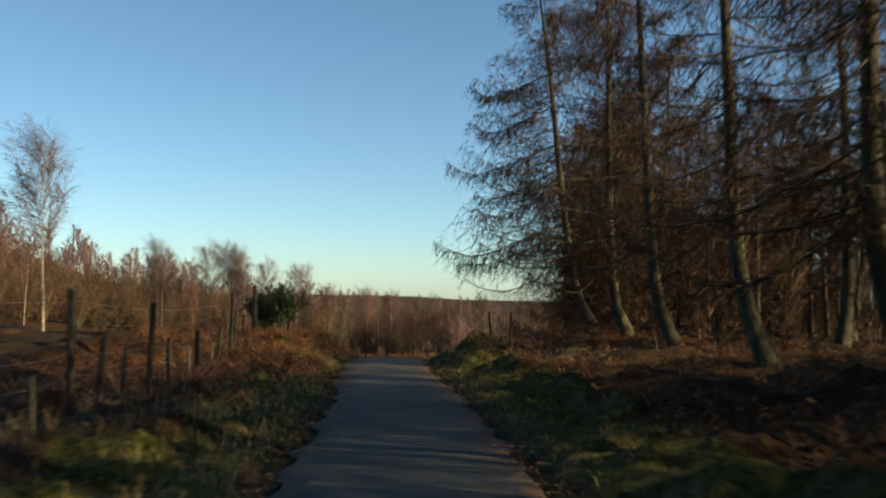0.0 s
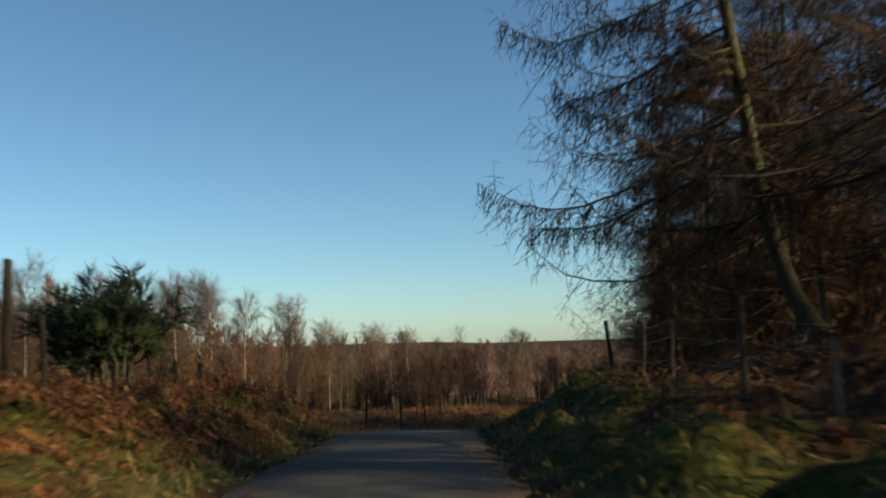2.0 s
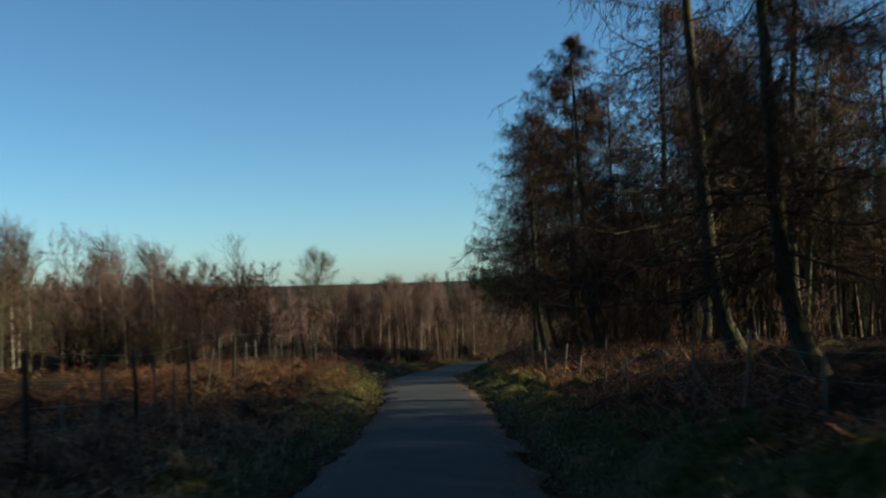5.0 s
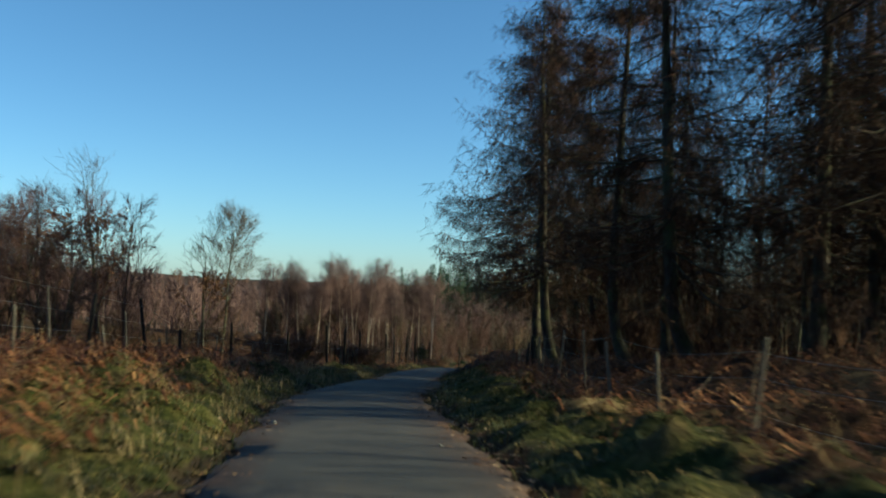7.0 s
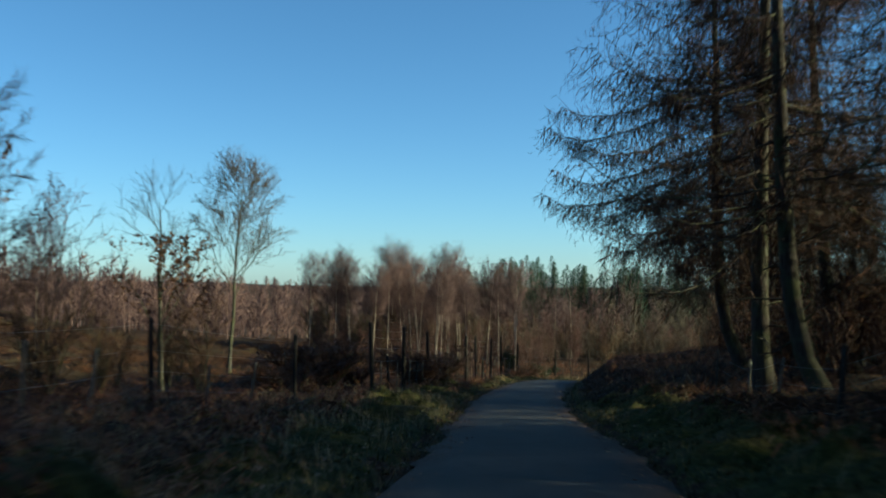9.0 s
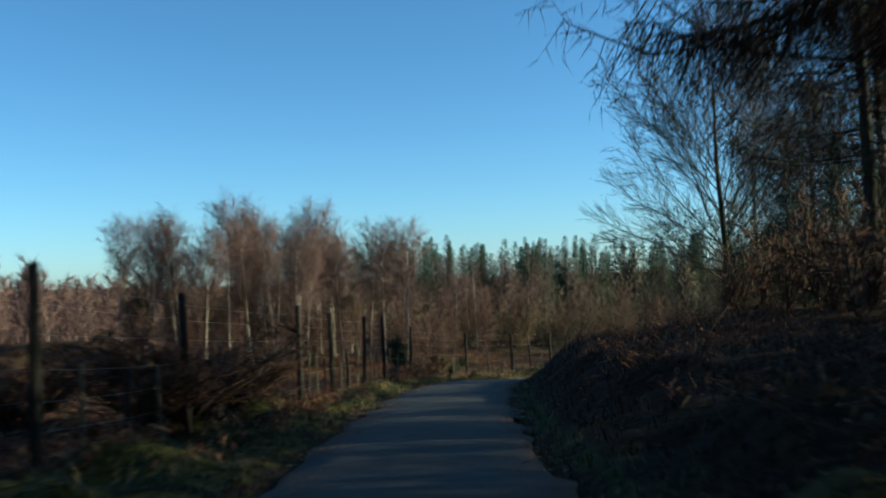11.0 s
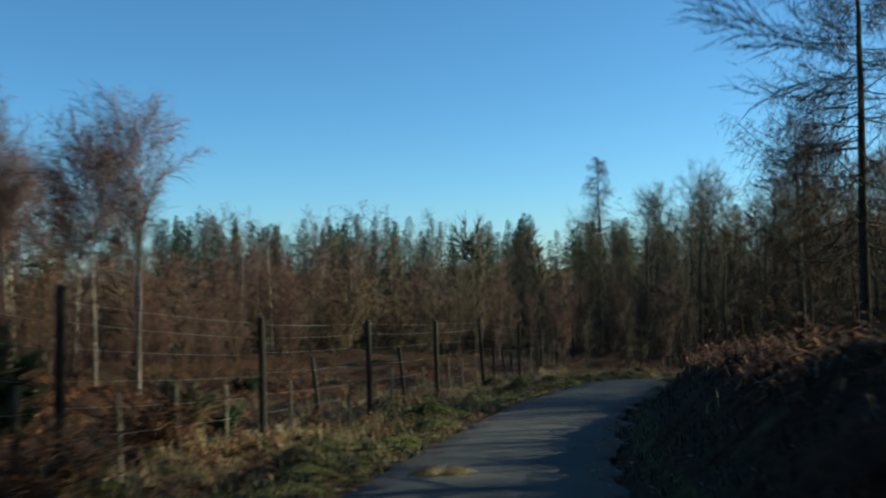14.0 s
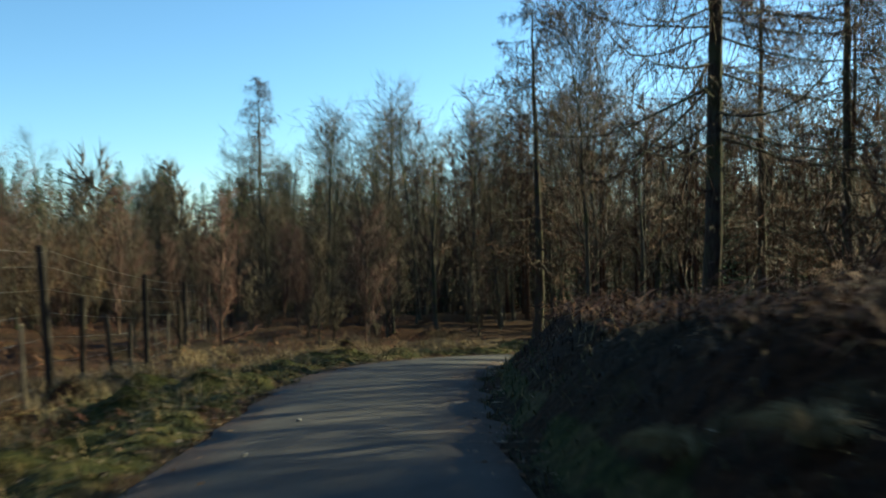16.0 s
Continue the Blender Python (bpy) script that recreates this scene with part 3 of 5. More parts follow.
def height(x, y, rough=True):
    x, y = np.atleast_1d(np.asarray(x, float)), np.atleast_1d(np.asarray(y, float))
    s, o, zr = lane(x, y)
    d = np.abs(o)
    yy = np.minimum(y, 400.0) + 0.4 * np.clip(y - 400, 0, 400)
    xx = np.clip(x, -120, 160)
    plain = -0.93 - 0.05 * (xx + 15) - 0.058 * (yy - 38)
    hill = 22.0 * np.exp(-((x + 128) / 70.0) ** 2 - ((y - 185) / 78.0) ** 2)
    plain = np.maximum(plain, -38) + hill + 16.0 * step(520, 860, y)
    left = zr + knots(BANK_L, s) * step(HALF + 0.3, 3.6, d) + 0.10 * step(HALF, 2.3, d)
    right = zr + knots(NEAR_R, s) * step(HALF + 0.1, 3.7 - 0.8 * step(150, 162, s), d) + (knots(DEEP_R, s) - knots(NEAR_R, s)) * step(4.5, 9.0, d) + 0.06 * step(HALF, 2.0, d)
    side = step(-1.0, 1.0, o)
    near = left * (1 - side) + right * side
    far = plain + 1.6 * side
    z = near + (far - near) * step(12, 42, d)
    z = np.where(d < HALF + 0.25, zr - 0.07, z)
    if rough:
        grow = step(HALF + 0.1, 2.6, d) * (1 - 0.5 * step(118, 128, s) * side)
        z = z + grow * (0.15 * np.clip(waves(x, y, 1.1, 2), 0, 1) + 0.05 * np.clip(waves(x, y, 0.5, 9), 0, 1) - 0.07 + 0.14 * waves(x, y, 1.8, 3) + 0.15 * waves(x, y, 4.5, 4)) + step(10, 40, d) * 0.5 * waves(x, y, 30, 5)
    return z


def ground_sheet():
    xs = np.r_[np.linspace(-3000, -400, 8), np.linspace(-330, -70, 18), np.arange(-60, -14, 2.0), np.arange(-13, 46, 0.5), np.arange(47, 70, 1.0), np.arange(72, 150, 3.0), np.linspace(160, 400, 12), np.linspace(500, 3000, 8)]
    ys = np.r_[np.linspace(-600, -60, 12), np.arange(-50, -6, 2.5), np.arange(-5, 180, 0.6), np.arange(187, 300, 2.5), np.linspace(305, 600, 20), np.arange(630, 1000, 40), np.linspace(1100, 4500, 11)]
    X, Y = np.meshgrid(xs, ys)
    nx, ny = len(xs), len(ys)
    Z = height(X.ravel(), Y.ravel())
    d0 = np.abs(lane(X.ravel(), Y.ravel())[1])
    Z = Z - 0.16 * step(1.3, 1.9, d0) * (1 - step(4.1, 4.9, d0))      # room for the finer verges
    V = np.stack([X.ravel(), Y.ravel(), Z], -1)
    i = (np.arange(ny - 1)[:, None] * nx + np.arange(nx - 1)[None]).ravel()
    T = np.concatenate([np.stack([i, i + 1, i + nx + 1], -1), np.stack([i, i + nx + 1, i + nx], -1)])
    me = mesh_of("ground", V, T, M_GROUND, True)
    grassy(me, V)
    return tagged(new("ground", me), "rough winter heath with bracken litter and grassy verges", "ground", kind="structure")


def grassy(me, V):
    """How grassy the ground is: the verges, but not the cutting's bank, kept dark brown for its shade."""
    s, o, _ = lane(V[:, 0], V[:, 1])
    g = 1 - step(2.6, 4.6, np.abs(o) + 0.6 * waves(V[:, 0], V[:, 1], 6, 8))
    g = np.where((o < 0) & (s > 130), 1 - step(3.0, 4.8, np.abs(o)), g)
    # no turf on the bank: the darker brown stands for its shade
    g = np.where((o > 2.0) & (s > 122), 0.0, g)
    g = g * step(1.42, 1.95, np.abs(o) + 0.18 * waves(V[:, 0], V[:, 1], 1.5, 12))
    at = me.attributes.new("grassy", "FLOAT", "POINT")
    at.data.foreach_set("value", g.astype(np.float32))


def verge_strip(side, label):
    """The tussocky ground beside the lane, finer than the sheet."""
    S = np.arange(-4, 206, 0.22)
    O = np.r_[1.25, np.arange(1.4, 5.0, 0.2), 5.2] * side
    i = np.searchsorted(LINE_S, S)
    w = ((S - LINE_S[i - 1]) / 0.5)[:, None]
    C = LINE[i - 1, :2] * (1 - w) + LINE[i, :2] * w
    R = LINE_R[i - 1] * (1 - w) + LINE_R[i] * w
    XY = C[:, None] + R[:, None] * O[None, :, None]
    n, m = XY.shape[:2]
    Z = height(XY[..., 0].ravel(), XY[..., 1].ravel()).reshape(n, m)
    Z[:, 0] -= 0.10
    Z[:, -2] -= 0.10
    Z[:, -1] -= 0.45
    V = np.concatenate([XY, Z[..., None]], -1).reshape(-1, 3)
    k = (np.arange(n - 1)[:, None] * m + np.arange(m - 1)[None]).ravel()
    T = np.concatenate([np.stack([k, k + 1, k + m + 1], -1), np.stack([k, k + m + 1, k + m], -1)])
    me = mesh_of("verge", V, T if side > 0 else T[:, ::-1], M_GROUND, True)
    grassy(me, V)
    return tagged(new("verge", me), label, "verge", kind="structure")


def lane_strip():
    keep = (LINE_S > -40) & (LINE_S < 215)
    P, Rt, S = LINE[keep], LINE_R[keep], LINE_S[keep]
    across = np.array([-1.0, -0.9, -0.6, -0.25, 0.1, 0.45, 0.75, 0.92, 1.0])
    rows = []
    for a in across:
        w = HALF + (0.13 * waves(S * 1.0, S * 0 + a, 1.6, 21) + 0.11 * waves(S, S * 0 + 3 * a, 5.0, 22)) * (abs(a) > 0.95)
        o = a * w
        z = P[:, 2] + 0.035 * (1 - a * a) + 0.006 * waves(S, S * 0 + o, 2.0, 23) - (0.05 if abs(a) > 0.95 else 0)
        rows.append(np.stack([P[:, 0] + Rt[:, 0] * o, P[:, 1] + Rt[:, 1] * o, z], -1))
    V = np.stack(rows, 1)
    n, m = V.shape[:2]
    i = (np.arange(n - 1)[:, None] * m + np.arange(m - 1)[None]).ravel()
    T = np.concatenate([np.stack([i, i + 1, i + m + 1], -1), np.stack([i, i + m + 1, i + m], -1)])
    me = mesh_of("road", V, T, M_ROAD, True)
    edge = np.repeat(np.clip((np.abs(across) - 0.62) / 0.28, 0, 1)[None], n, 0) * (0.85 + 0.45 * waves(np.repeat(S, m), np.tile(across * 3, n), 2.5, 25).reshape(n, m))
    at = me.attributes.new("edge", "FLOAT", "POINT")
    at.data.foreach_set("value", np.clip(edge, 0, 1).astype(np.float32).ravel())
    return tagged(new("road", me), "narrow worn asphalt lane with muddy crumbling edges", "road", kind="structure")


ground_sheet()
lane_strip()
verge_strip(-1, "tussocky mossy verge below the field fence")
verge_strip(1, "mossy verge and bank below the wood, the bank coloured dark for its shade")


def floor_z(x, y):
    return float(height(x, y)[0])


def plant(source, places, rng, group=""):
    """Copies of the source things at (x, y, scale) or (x, y, scale, turn, index)."""
    for n, p in enumerate(places):
        x, y, sc = p[:3]
        turn = p[3] if len(p) > 3 and p[3] is not None else rng.rand() * 360
        src = source[p[4] if len(p) > 4 else rng.randint(len(source))]
        ob = copy_thing(src, pose(x, y, floor_z(x, y) - 0.02, 0, 0, turn))
        ob.scale = (sc * (0.94 + 0.12 * rng.rand()), sc * (0.94 + 0.12 * rng.rand()), sc)
        if group:
            ob["group"] = group


def discard(things):
    for t in things:
        for o in (*t.children_recursive, t):
            bpy.data.objects.remove(o)


def scatter(rng, n, x0, x1, y0, y1, keep, gap):
    """Random places in a rectangle that keep() allows, at least gap metres apart."""
    out = []
    for _ in range(n * 12):
        if len(out) >= n:
            break
        x, y = x0 + (x1 - x0) * rng.rand(), y0 + (y1 - y0) * rng.rand()
        s, o, _ = lane(x, y)
        if keep(x, y, s[0], o[0]) and all((x - a) ** 2 + (y - b) ** 2 > gap * gap for a, b in out):
            out.append((x, y))
    return out


def glade(x, y):
    """True in the gaps of the wood through which the low sun reaches the lane."""
    on_lane = y + 0.325 * (x - np.interp(y, LINE[:, 1], LINE[:, 0]))
    return any(a < on_lane < b for a, b in ((28.5, 32.5), (55.5, 62), (79, 90), (113, 119)))


# ---- woodland on the right of the lane ----
rng = np.random.RandomState(11)
LARCH_LABEL = "leafless larch with drooping upswept branches and mossy curved trunk"
big = [tree_thing("larch_tree", LARCH_LABEL, larch(100 + i, 17.5, 7.2, 56, 5, 80, 0.15 + 0.03 * i, (0.6 * (i - 1), 0.3), 0.9, 2, 0.0115, 0.72), (M_LARCH, M_LARCH, M_LARCH_TWIG)) for i in range(3)]
mid = [tree_thing("larch_tree", "tall bare larch standing in the wood", larch(120 + i, 16, 4.8, 26, 3, 70, 0.22, (0.5, -0.4), 0.4, 2, 0.015), (M_LARCH, M_LARCH, M_LARCH_TWIG)) for i in range(2)]
# x, y, size, turn, kind: the row beside the lane, then those further in
row = [(7.4, 45.4, 1.0, 0, 3), (7.8, 39.3, 0.95, 30, 1), (8.2, 32.7, 0.95, 24, 5), (8.3, 24.0, 1.0, -29, 5), (9.0, 17.6, 1.0, 2, 1), (8.6, 10.0, 1.0, 32, 2),
       # the three at y 2, -7 and -16 are unseen, added to shade the lane
       (9.0, 2.0, 1.0, 15, 0), (8.5, -7.0, 1.0, 35, 1), (9.2, -16.0, 1.0, 29, 2), (10.2, 53.5, 0.88, -37, 1), (9.8, 62.0, 0.85, 32, 2), (11.0, 57.6, 0.8, 70, 5), (12.0, 66.4, 0.82, 120, 1), (9.8, 70.5, 0.78, -44, 0),
       (12.2, 77.5, 0.95, 15, 5), (16.2, 97.3, 0.86, 25, 0), (18.5, 111.9, 0.92, -16, 6), (17.6, 104.0, 0.85, -21, 2), (23.8, 119.0, 0.9, 15, 0),
       (23.2, 124.2, 1.0, 0, 4), (53.0, 165.0, 1.0, 60, 6)]
big.append(tree_thing("larch_tree", "larch with one long low branch reaching over the lane", larch(104, 17.5, 6.4, 56, 3, 80, 0.16, (-2.2, 0.3), 0.9, 2, 0.0115, 0.72,
           limbs=((4.85, 176, 7.9, 1.9), (4.4, 168, 6.8, 0.9), (8.6, 184, 7.3, 1.6), (6.4, 200, 6.0, 1.1), (10.4, 176, 6.3, 1.5), (12.0, 188, 6.2, 1.5), (7.4, 164, 6.2, 1.2))), (M_LARCH, M_LARCH, M_LARCH_TWIG)))
big.append(tree_thing("larch_tree", "larch with a fan of long dark branches over the lane", larch(106, 17.5, 5.6, 50, 3, 80, 0.19, (-0.3, 0.3), 0.9, 2, 0.0115, 0.72,
           limbs=((7.6, 178, 7.0, 1.5), (8.4, 194, 7.0, 1.5), (7.0, 168, 7.2, 1.5), (6.4, 188, 6.6, 1.3), (5.6, 204, 5.6, 1.0), (9.2, 174, 7.2, 1.5), (5.0, 176, 5.0, 0.9), (9.8, 188, 7.0, 1.3), (4.4, 222, 4.6, 1.0), (6.8, 212, 6.4, 1.2))), (M_LARCH, M_LARCH, M_LARCH_TWIG)))
big.append(tree_thing("larch_tree", LARCH_LABEL, larch(108, 17.5, 6.4, 30, 3, 56, 0.2, (-0.8, 0.3), 0.9, 2, 0.0115, 0.72), (M_LARCH, M_LARCH, M_LARCH_TWIG)))
big.append(tree_thing("larch_tree", "tall larch with fine layered branches sweeping up at the ends", larch(110, 17.5, 6.9, 50, 3, 84, 0.25, (-0.5, 0.3), 0.9, 2, 0.009, 0.72), (M_LARCH, M_LARCH, M_LARCH_TWIG)))
plant(big, row, rng, "larches beside the lane")
deep = [(21.2, 108.1, 1.0), (18.1, 95.0, 1.0), (18.3, 114.3, 1.0), (61.0, 164.0, 0.95), (58.0, 152.0, 0.95), (64.5, 177.6, 0.9), (70.0, 170.0, 1.0), (70.0, 166.5, 0.9),
        (29.5, 134.0, 0.95), (34.5, 139.0, 0.9), (62.0, 150.0, 1.0)]
deep += [(x, y, 0.75 + 0.35 * rng.rand()) for x, y in scatter(rng, 20, 11, 40, -15, 130, lambda x, y, s, o: 12 < o < 32 and not glade(x, y), 5.5)]
deep += [(x, y, 0.85 + 0.2 * rng.rand()) for x, y in scatter(rng, 18, 11, 26, 50, 72, lambda x, y, s, o: 11 < o < 22 and not glade(x, y), 3.6)]
deep += [(x, y, 0.9 + 0.2 * rng.rand()) for x, y in scatter(rng, 9, 18, 29, 92, 106, lambda x, y, s, o: o > 9, 3.0)]
plant(mid, deep, rng, "larches in the wood")
discard(big + mid)

poles = [tree_thing("woodland_tree", "thin drawn-up leafless woodland tree with mossy bark", pole_tree(200 + i, 11.5), (M_BARE, M_BARE, M_BARE_TWIG)) for i in range(4)]
spots = [(x, y, 0.65 + 0.5 * rng.rand()) for x, y in scatter(rng, 60, 9, 40, -10, 128, lambda x, y, s, o: 10.5 < o < 28 and (o > 20 or not glade(x, y)), 2.6)]
spots += [(x, y, 0.65 + 0.5 * rng.rand()) for x, y in scatter(rng, 30, 36, 62, 112, 160, lambda x, y, s, o: 7.5 < o < 36 and (y < 143 or o > 20), 2.4)]
spots += [(x, y, 0.85 + 0.35 * rng.rand()) for x, y in scatter(rng, 76, 58, 112, 148, 222, lambda x, y, s, o: abs(o) > 8 and x - 0.35 * (y - 172) > 62, 2.8)]
spots += [(x, y, 0.6 + 0.35 * rng.rand()) for x, y in scatter(rng, 40, 60, 92, 180, 214, lambda x, y, s, o: o < -8 and s > 172, 2.2)]
spots += [(x, y, 0.8 + 0.4 * rng.rand()) for x, y in scatter(rng, 52, 55, 84, 146, 186, lambda x, y, s, o: o > 9, 1.9)]
plant(poles, spots, rng, "woodland trees")
discard(poles)

# the fan tree takes the darker larch bark to look backlit
oaks = [tree_thing("bare_tree", "spreading leafless broadleaf tree, its fan of branches darkened as if backlit", fan_tree(300), (M_LARCH, M_LARCH, M_BARE_TWIG)),
        tree_thing("bare_tree", "round-headed leafless broadleaf tree", bare(301, 8.3, 16, 9, 8, 3, 46, 0.36, 0.009, fine=0.009), (M_BARE, M_BARE, M_BARE_TWIG)),
        tree_thing("bare_tree", "tall leafless tree with upright branches", bare(302, 12.0, 20, 8, 7, 3, 34, 0.25, 0.008, 0.5, fine=0.011), (M_BARE, M_BARE, M_BARE_TWIG))]
plant(oaks, [(34.4, 146.9, 1.0, 30, 0), (37.2, 142.2, 0.95, 200, 0), (38.5, 150.5, 1.0, 100, 2), (42.0, 146.5, 1.0, 10, 2), (5.7, 137.0, 1.0, 60, 1),
             (78.0, 204.0, 1.0, 0, 2), (81.5, 201.0, 1.05, 50, 2), (85.0, 196.0, 1.0, 150, 2), (73.5, 203.0, 0.7, 250, 2), (88.0, 190.0, 1.1, 20, 2),
             (66.0, 207.0, 0.62, 80, 2), (57.0, 170.5, 0.8, 190, 2)], rng, "bare trees")
discard(oaks)
lone = tree_thing("larch_tree", "lone narrow larch with a pale pointed crown", larch(140, 16.8, 4.8, 15, 3, 88, 0.25, k=2, fine=0.013, fall=0.95), (M_LARCH, M_LARCH, M_LARCH_TWIG))
plant([lone], [(76.3, 209.0, 1.0)], rng)
discard([lone])

# ---- birches and scrub on the left, and the far edge of the field ----
BIRCH_LABEL = "slender white-barked birch with a purple-brown leafless crown"
birches = [tree_thing("birch_tree", BIRCH_LABEL, birch(400 + i, 10.5, (0, 1, 0, 2)[i], 42 - (0, 14, 0, 24)[i], 12, 6, fine=0.010), (M_BIRCH, M_BIRCH_TWIG, M_BIRCH_TWIG)) for i in range(4)]
named = [(-15.5, 38.4, 0.80, 0, 0), (-16.0, 108.4, 0.93, 0, 3), (-9.0, 124.4, 0.86, 0, 1), (-5.3, 114.0, 0.74, 0, 0), (-7.0, 140.0, 0.88, 0, 2), (-8.0, 112.0, 0.60, 0, 0), (-6.5, 118.0, 0.58, 0, 2), (-5.0, 123.0, 0.64, 0, 1), (-3.0, 127.0, 0.60, 0, 0), (-9.5, 121.0, 0.68, 0, 3), (-1.0, 131.0, 0.56, 0, 2), (-30.0, 104.0, 0.93, 0, 0),
         (-25.0, 105.0, 0.98, 0, 2), (-23.0, 107.0, 1.04, 0, 1), (-21.0, 104.0, 0.98, 0, 0), (-19.3, 108.0, 0.93, 0, 2), (-12.0, 108.0, 0.74, 0, 1), (-13.0, 66.0, 0.62, 0, 0), (-17.0, 60.0, 0.66, 0, 2),
         (17.5, 171.6, 0.92, 0, 2), (20.3, 176.6, 0.92, 0, 0), (23.0, 177.3, 0.97, 0, 3), (26.0, 184.0, 0.92, 0, 1), (15.0, 176.0, 0.86, 0, 0), (13.4, 173.0, 0.78, 0, 2), (19.0, 180.0, 0.92, 0, 2),
         (28.0, 187.0, 0.84, 0, 0), (34.5, 204.5, 0.92, 0, 2), (45.4, 210.0, 0.76, 0, 1), (47.0, 214.0, 0.76, 0, 0), (11.5, 176.0, 0.76, 0, 3), (24.5, 173.0, 0.71, 0, 0), (21.5, 171.5, 0.76, 0, 2),
         (30.0, 193.0, 0.76, 0, 0)]
named += [(x, y, 0.68 + 0.22 * rng.rand()) for x, y in scatter(rng, 13, 13, 28, 169, 186, lambda x, y, s, o: True, 2.0)]
plant(birches, named, rng, "birches in the field")
extra = [(x, y, 0.55 + 0.3 * rng.rand()) for x, y in scatter(rng, 26, -75, -18, 50, 180, lambda x, y, s, o: o < -19, 5)]
extra += [(x, y, 0.42 + 0.22 * rng.rand()) for x, y in scatter(rng, 12, -14, 4, 102, 126, lambda x, y, s, o: o < -13, 3.2)]
extra += [(x, y, 0.6 + 0.35 * rng.rand()) for x, y in scatter(rng, 36, 13, 60, 178, 235, lambda x, y, s, o: o < -24 and y > 170 + 0.55 * max(0, x - 12), 3.2)]
small = [tree_thing("birch_tree", ("young brown-barked birch", "young brown-barked birch", "young white-barked birch")[i] + " with a russet leafless crown", birch(450 + i, 10.5, i % 2, 26 - 8 * (i % 2), 7, 3, 0.3, 0.018), (M_BIRCH if i == 2 else M_SAPLING, M_BIRCH_TWIG, M_BIRCH_TWIG)) for i in range(3)]
plant(small, extra, rng, "young birches")
discard(birches + small)

hazy = [tree_thing("young_tree", "young birch with a russet haze of twigs", young_tree(470 + i), (M_SAPLING, M_RUSSET, M_RUSSET)) for i in range(2)]
hazy += [tree_thing("young_tree", "young leafless tree with an olive-brown haze of twigs", young_tree(480 + i), (M_BARE, M_BARE_TWIG, M_BARE_TWIG)) for i in range(2)]
hs = [(x, y, 0.42 + 0.33 * rng.rand(), None, rng.randint(2)) for x, y in scatter(rng, 70, 12, 50, 176, 216, lambda x, y, s, o: 178 < y - 0.5 * max(0, x - 14) < 196, 2.2)]
hs += [(x, y, 0.44 + 0.22 * rng.rand(), None, 2 if rng.rand() < 0.7 else rng.randint(4)) for x, y in scatter(rng, 95, 44, 84, 188, 224, lambda x, y, s, o: o < -10 and y > 198 + 0.1 * (x - 44), 2.3)]
hs += [(x, y, 0.45 + 0.35 * rng.rand(), None, rng.randint(4)) for x, y in scatter(rng, 80, -46, 3, 84, 126, lambda x, y, s, o: o < -15 - 0.1 * abs(s - 95), 2.6)]
hs += [(x, y, 0.45 + 0.25 * rng.rand(), None, rng.randint(4)) for x, y in scatter(rng, 60, 45, 74, 178, 206, lambda x, y, s, o: o < -7.5 and x - 44 > 0.4 * (y - 182), 2.0)]
hs += [(x, y, 0.28 + 0.2 * rng.rand(), None, rng.randint(2)) for x, y in scatter(rng, 60, 12, 36, 167, 190, lambda x, y, s, o: 167 < y - 0.5 * max(0, x - 18) < 181, 1.5)]
hs += [(x, y, 0.70 + 0.14 * rng.rand(), None, rng.randint(2)) for x, y in scatter(rng, 10, -5, 2, 109, 123, lambda x, y, s, o: o < -9, 1.6)]
plant(hazy, hs, rng, "young wood")
discard(hazy)

oak_sets = bare(320, 7.4, 14, 8, 6, 0, 46, 0.2)
oakling = [tree_thing("young_oak", "small oak still holding withered brown leaves", oak_sets, (M_BARE, M_BARE, M_BARE_TWIG))]
lv = np.random.RandomState(5)
tips = oak_sets[2][0]
tips = tips[lv.choice(np.nonzero(tips[:, 2] < 6.0)[0], 1700)]
leaf = tips[:, None] + lv.randn(1700, 3, 3) * 0.055
part("foliage", leaf, np.arange(5100).reshape(-1, 3), M_LEAF, oakling[0], "withered brown leaves")
plant(oakling, [(0.0, 116.0, 1.0, 20), (4.2, 121.5, 0.72, 120), (-3.5, 119.0, 0.9, 210)], rng, "young oaks")
discard(oakling)

shrubs = [bush_thing("leafless_bush", "tangled leafless scrub bush with russet twigs", scrub(500 + i, 4.0, fine=0.013), (M_BARE, M_SCRUB_TWIG)) for i in range(3)]
sp = [(x, y, 0.55 + 0.75 * rng.rand()) for x, y in scatter(rng, 34, -40, 0, 86, 120, lambda x, y, s, o: o < -15, 3.0)]
sp += [(x, y, 0.5 + 0.6 * rng.rand()) for x, y in scatter(rng, 12, -50, -16, 40, 90, lambda x, y, s, o: o < -20, 4.0)]
sp += [(x, y, 0.6 + 0.7 * rng.rand()) for x, y in scatter(rng, 26, 12, 60, 172, 215, lambda x, y, s, o: o < -20 and 168 < y - 0.6 * max(0, x - 12) < 182, 2.6)]
sp += [(x, y, 0.4 + 0.5 * rng.rand()) for x, y in scatter(rng, 14, -8, 6, 98, 130, lambda x, y, s, o: -17 < o < -8, 2.4)]
plant(shrubs, sp, rng, "scrub")
discard(shrubs)

brooms = [evergreen_thing("broom_bush", "dense dark green broom bush", broom(600, 1.9, 30, 16, 10, 0.52, 0.36), (M_BARE, M_BROOM)),
          evergreen_thing("broom_bush", "tall dark broom bush on bare stalks beside the fence", broom(601, 2.3, 10, 13, 8, 0.17, 0.50), (M_BARE, M_BROOM))]
